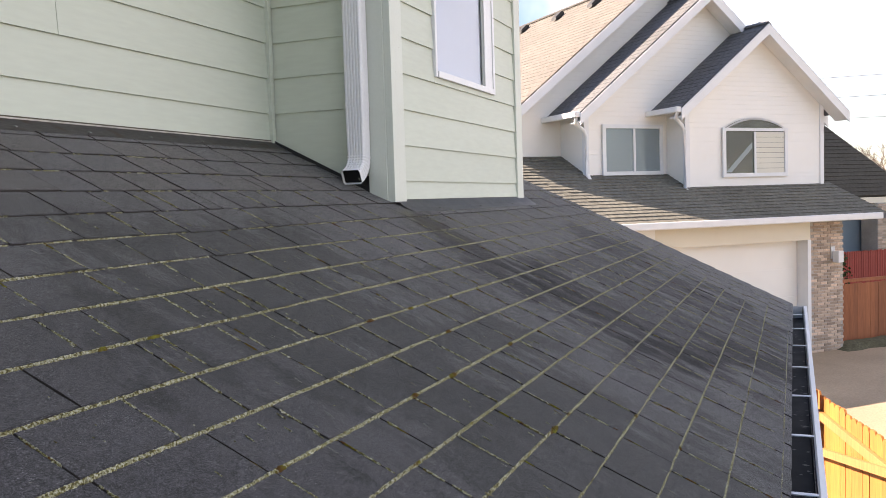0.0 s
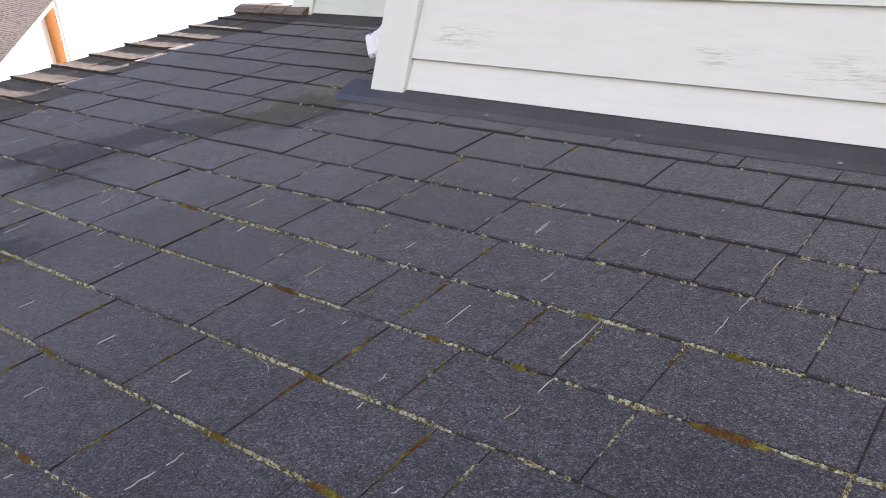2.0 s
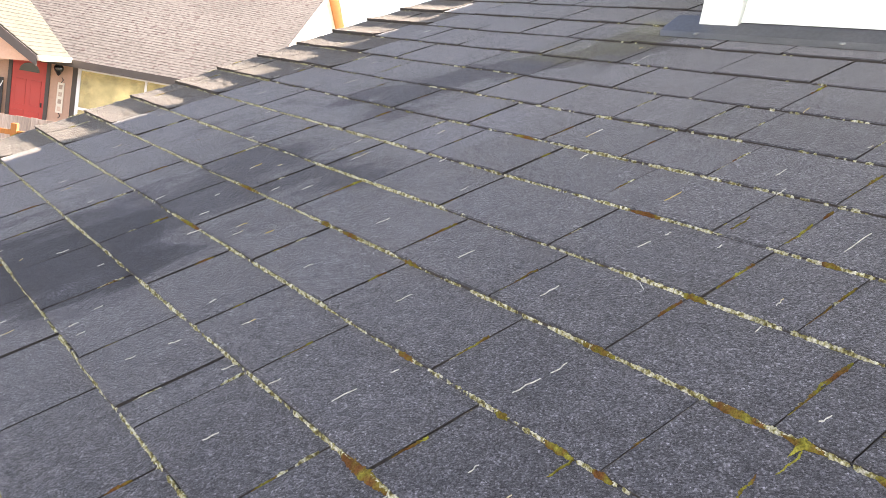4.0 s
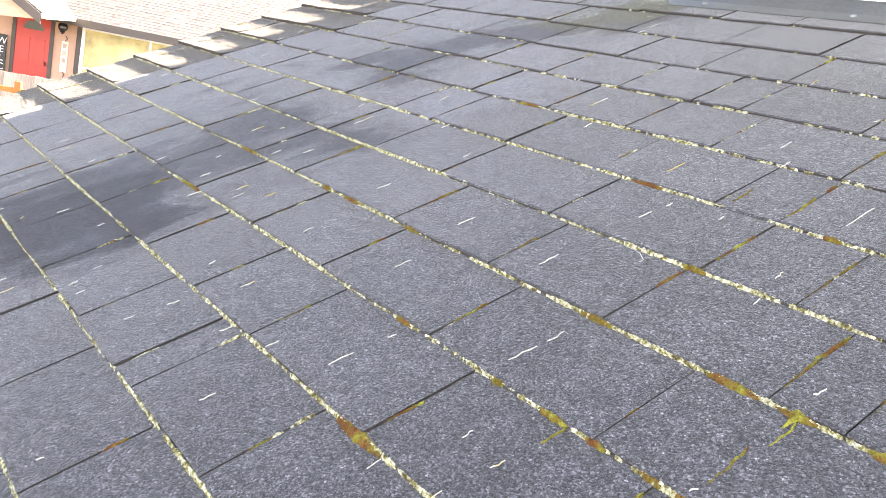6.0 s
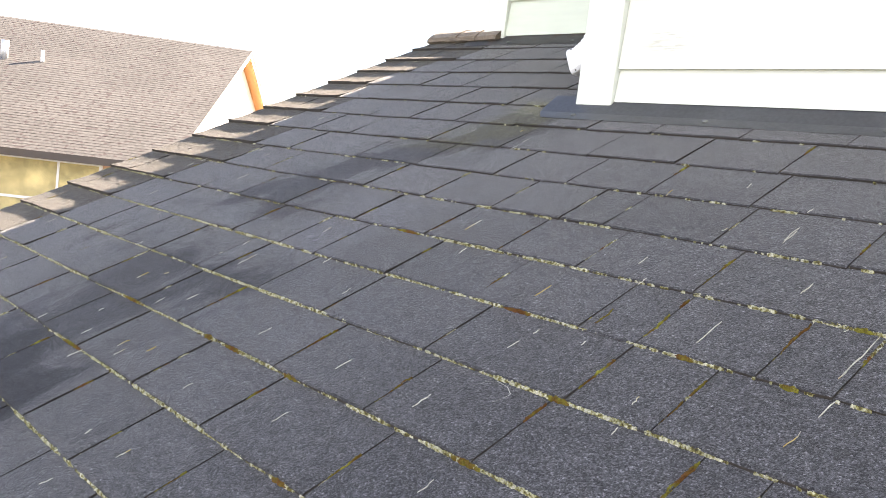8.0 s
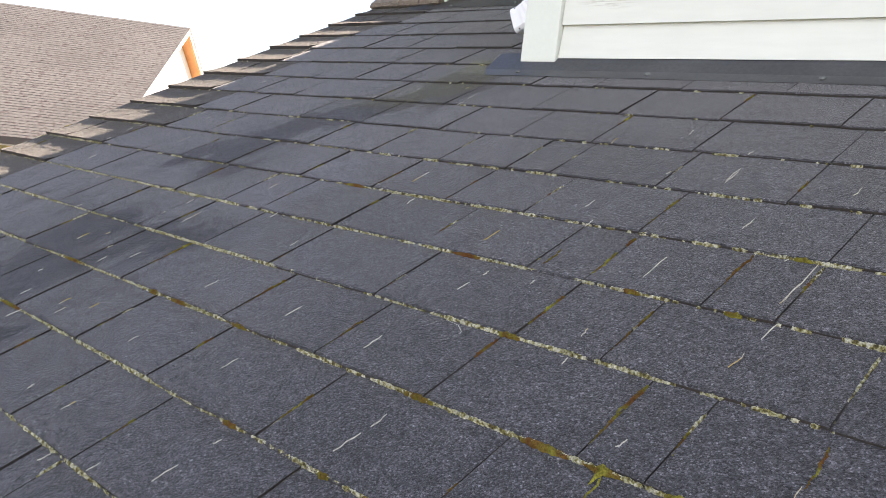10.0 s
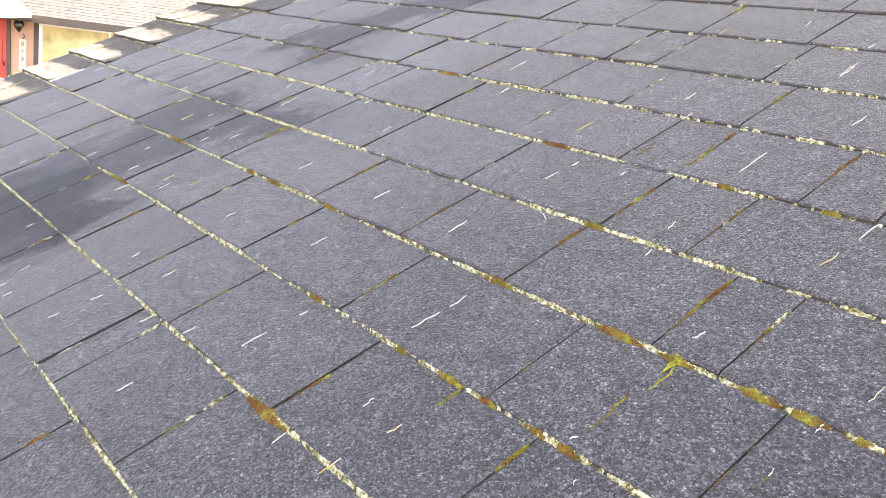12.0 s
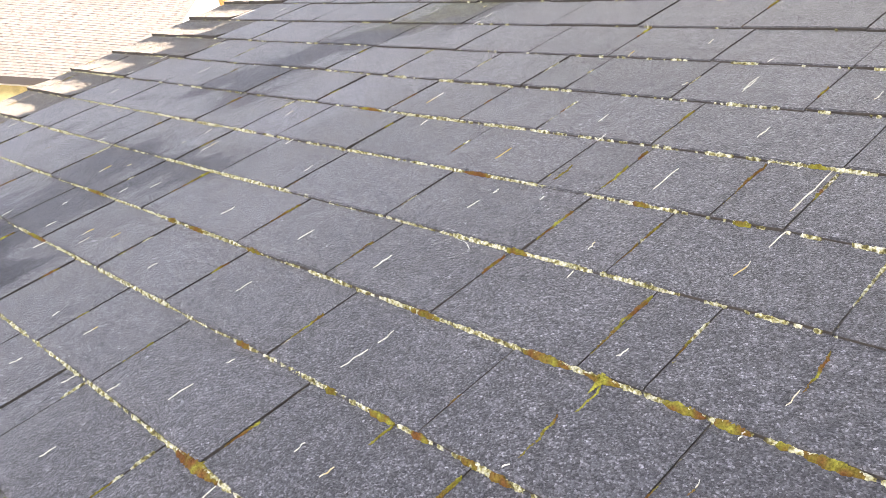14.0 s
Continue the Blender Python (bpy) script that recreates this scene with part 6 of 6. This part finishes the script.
# ---- far trees ----
def bare_tree(m, seed, h):
    r = random.Random(seed)
    t = thing("bare_tree", "leafless brown tree far behind the houses", "tree", m, group="far trees")
    trunk = tube([(0, 0, 0), (0.1, 0, h * 0.25), (0, 0.1, h * 0.45)], [h * 0.035, h * 0.028, h * 0.02], 7)
    part("trunk", trunk, BARK, t)
    crown = bmesh.new()

    def grow(p, d, ln, rad, depth):
        q = p + d * ln
        side = d.cross(Vector((0.3, 0.5, 0.8))).normalized() * rad
        up = d.cross(side).normalized() * rad
        lo = [crown.verts.new(p + s) for s in (side, up, -side, -up)]
        hi = [crown.verts.new(q + s * 0.6) for s in (side, up, -side, -up)]
        for i in range(4):
            crown.faces.new((lo[i], lo[(i + 1) % 4], hi[(i + 1) % 4], hi[i]))
        if depth:
            for _ in range(r.choice((2, 3, 3))):
                nd = (d + Vector((r.uniform(-0.8, 0.8), r.uniform(-0.8, 0.8), r.uniform(-0.15, 0.6)))).normalized()
                grow(q, nd, ln * r.uniform(0.65, 0.85), rad * 0.62, depth - 1)

    for _ in range(5):
        grow(Vector((0, 0.05, h * r.uniform(0.25, 0.45))), Vector((r.uniform(-0.7, 0.7), r.uniform(-0.7, 0.7), 1)).normalized(), h * 0.2, h * 0.012, 4)
    part("crown", crown, BARK, t)


for i in range(7):
    bare_tree(pose(72 + 4 * (i % 3), 1.5 - i * 2.1, GROUND, 0, 0, i * 50), 50 + i, 6.6 + 0.5 * (i % 3))

# ---- overhead wires beyond the white house ----
for y in (34.0, -46.0):
    pole = thing("utility_pole", "tall wooden utility pole with crossarm", "pole", pose(45.7, y, GROUND))
    part("shaft", tube([(0, 0, 0), (0, 0, 9.4)], [0.16, 0.12], 10), OLD_WOOD, pole)
    part("crossarm", box(-0.9, 0.9, -0.06, 0.06, 8.9, 9.05, 0.01), OLD_WOOD, pole)
for z in (5.7, 4.75, 3.75):
    pts = [(45.7, 34 - 80 * i / 24, z + 0.9 * (abs(i - 14) / 14) ** 2) for i in range(25)]
    thing("power_line", "thin dark overhead wire strung between poles", "wire", group="overhead wires", bm=tube(pts, 0.009, 6), mat=BARK)
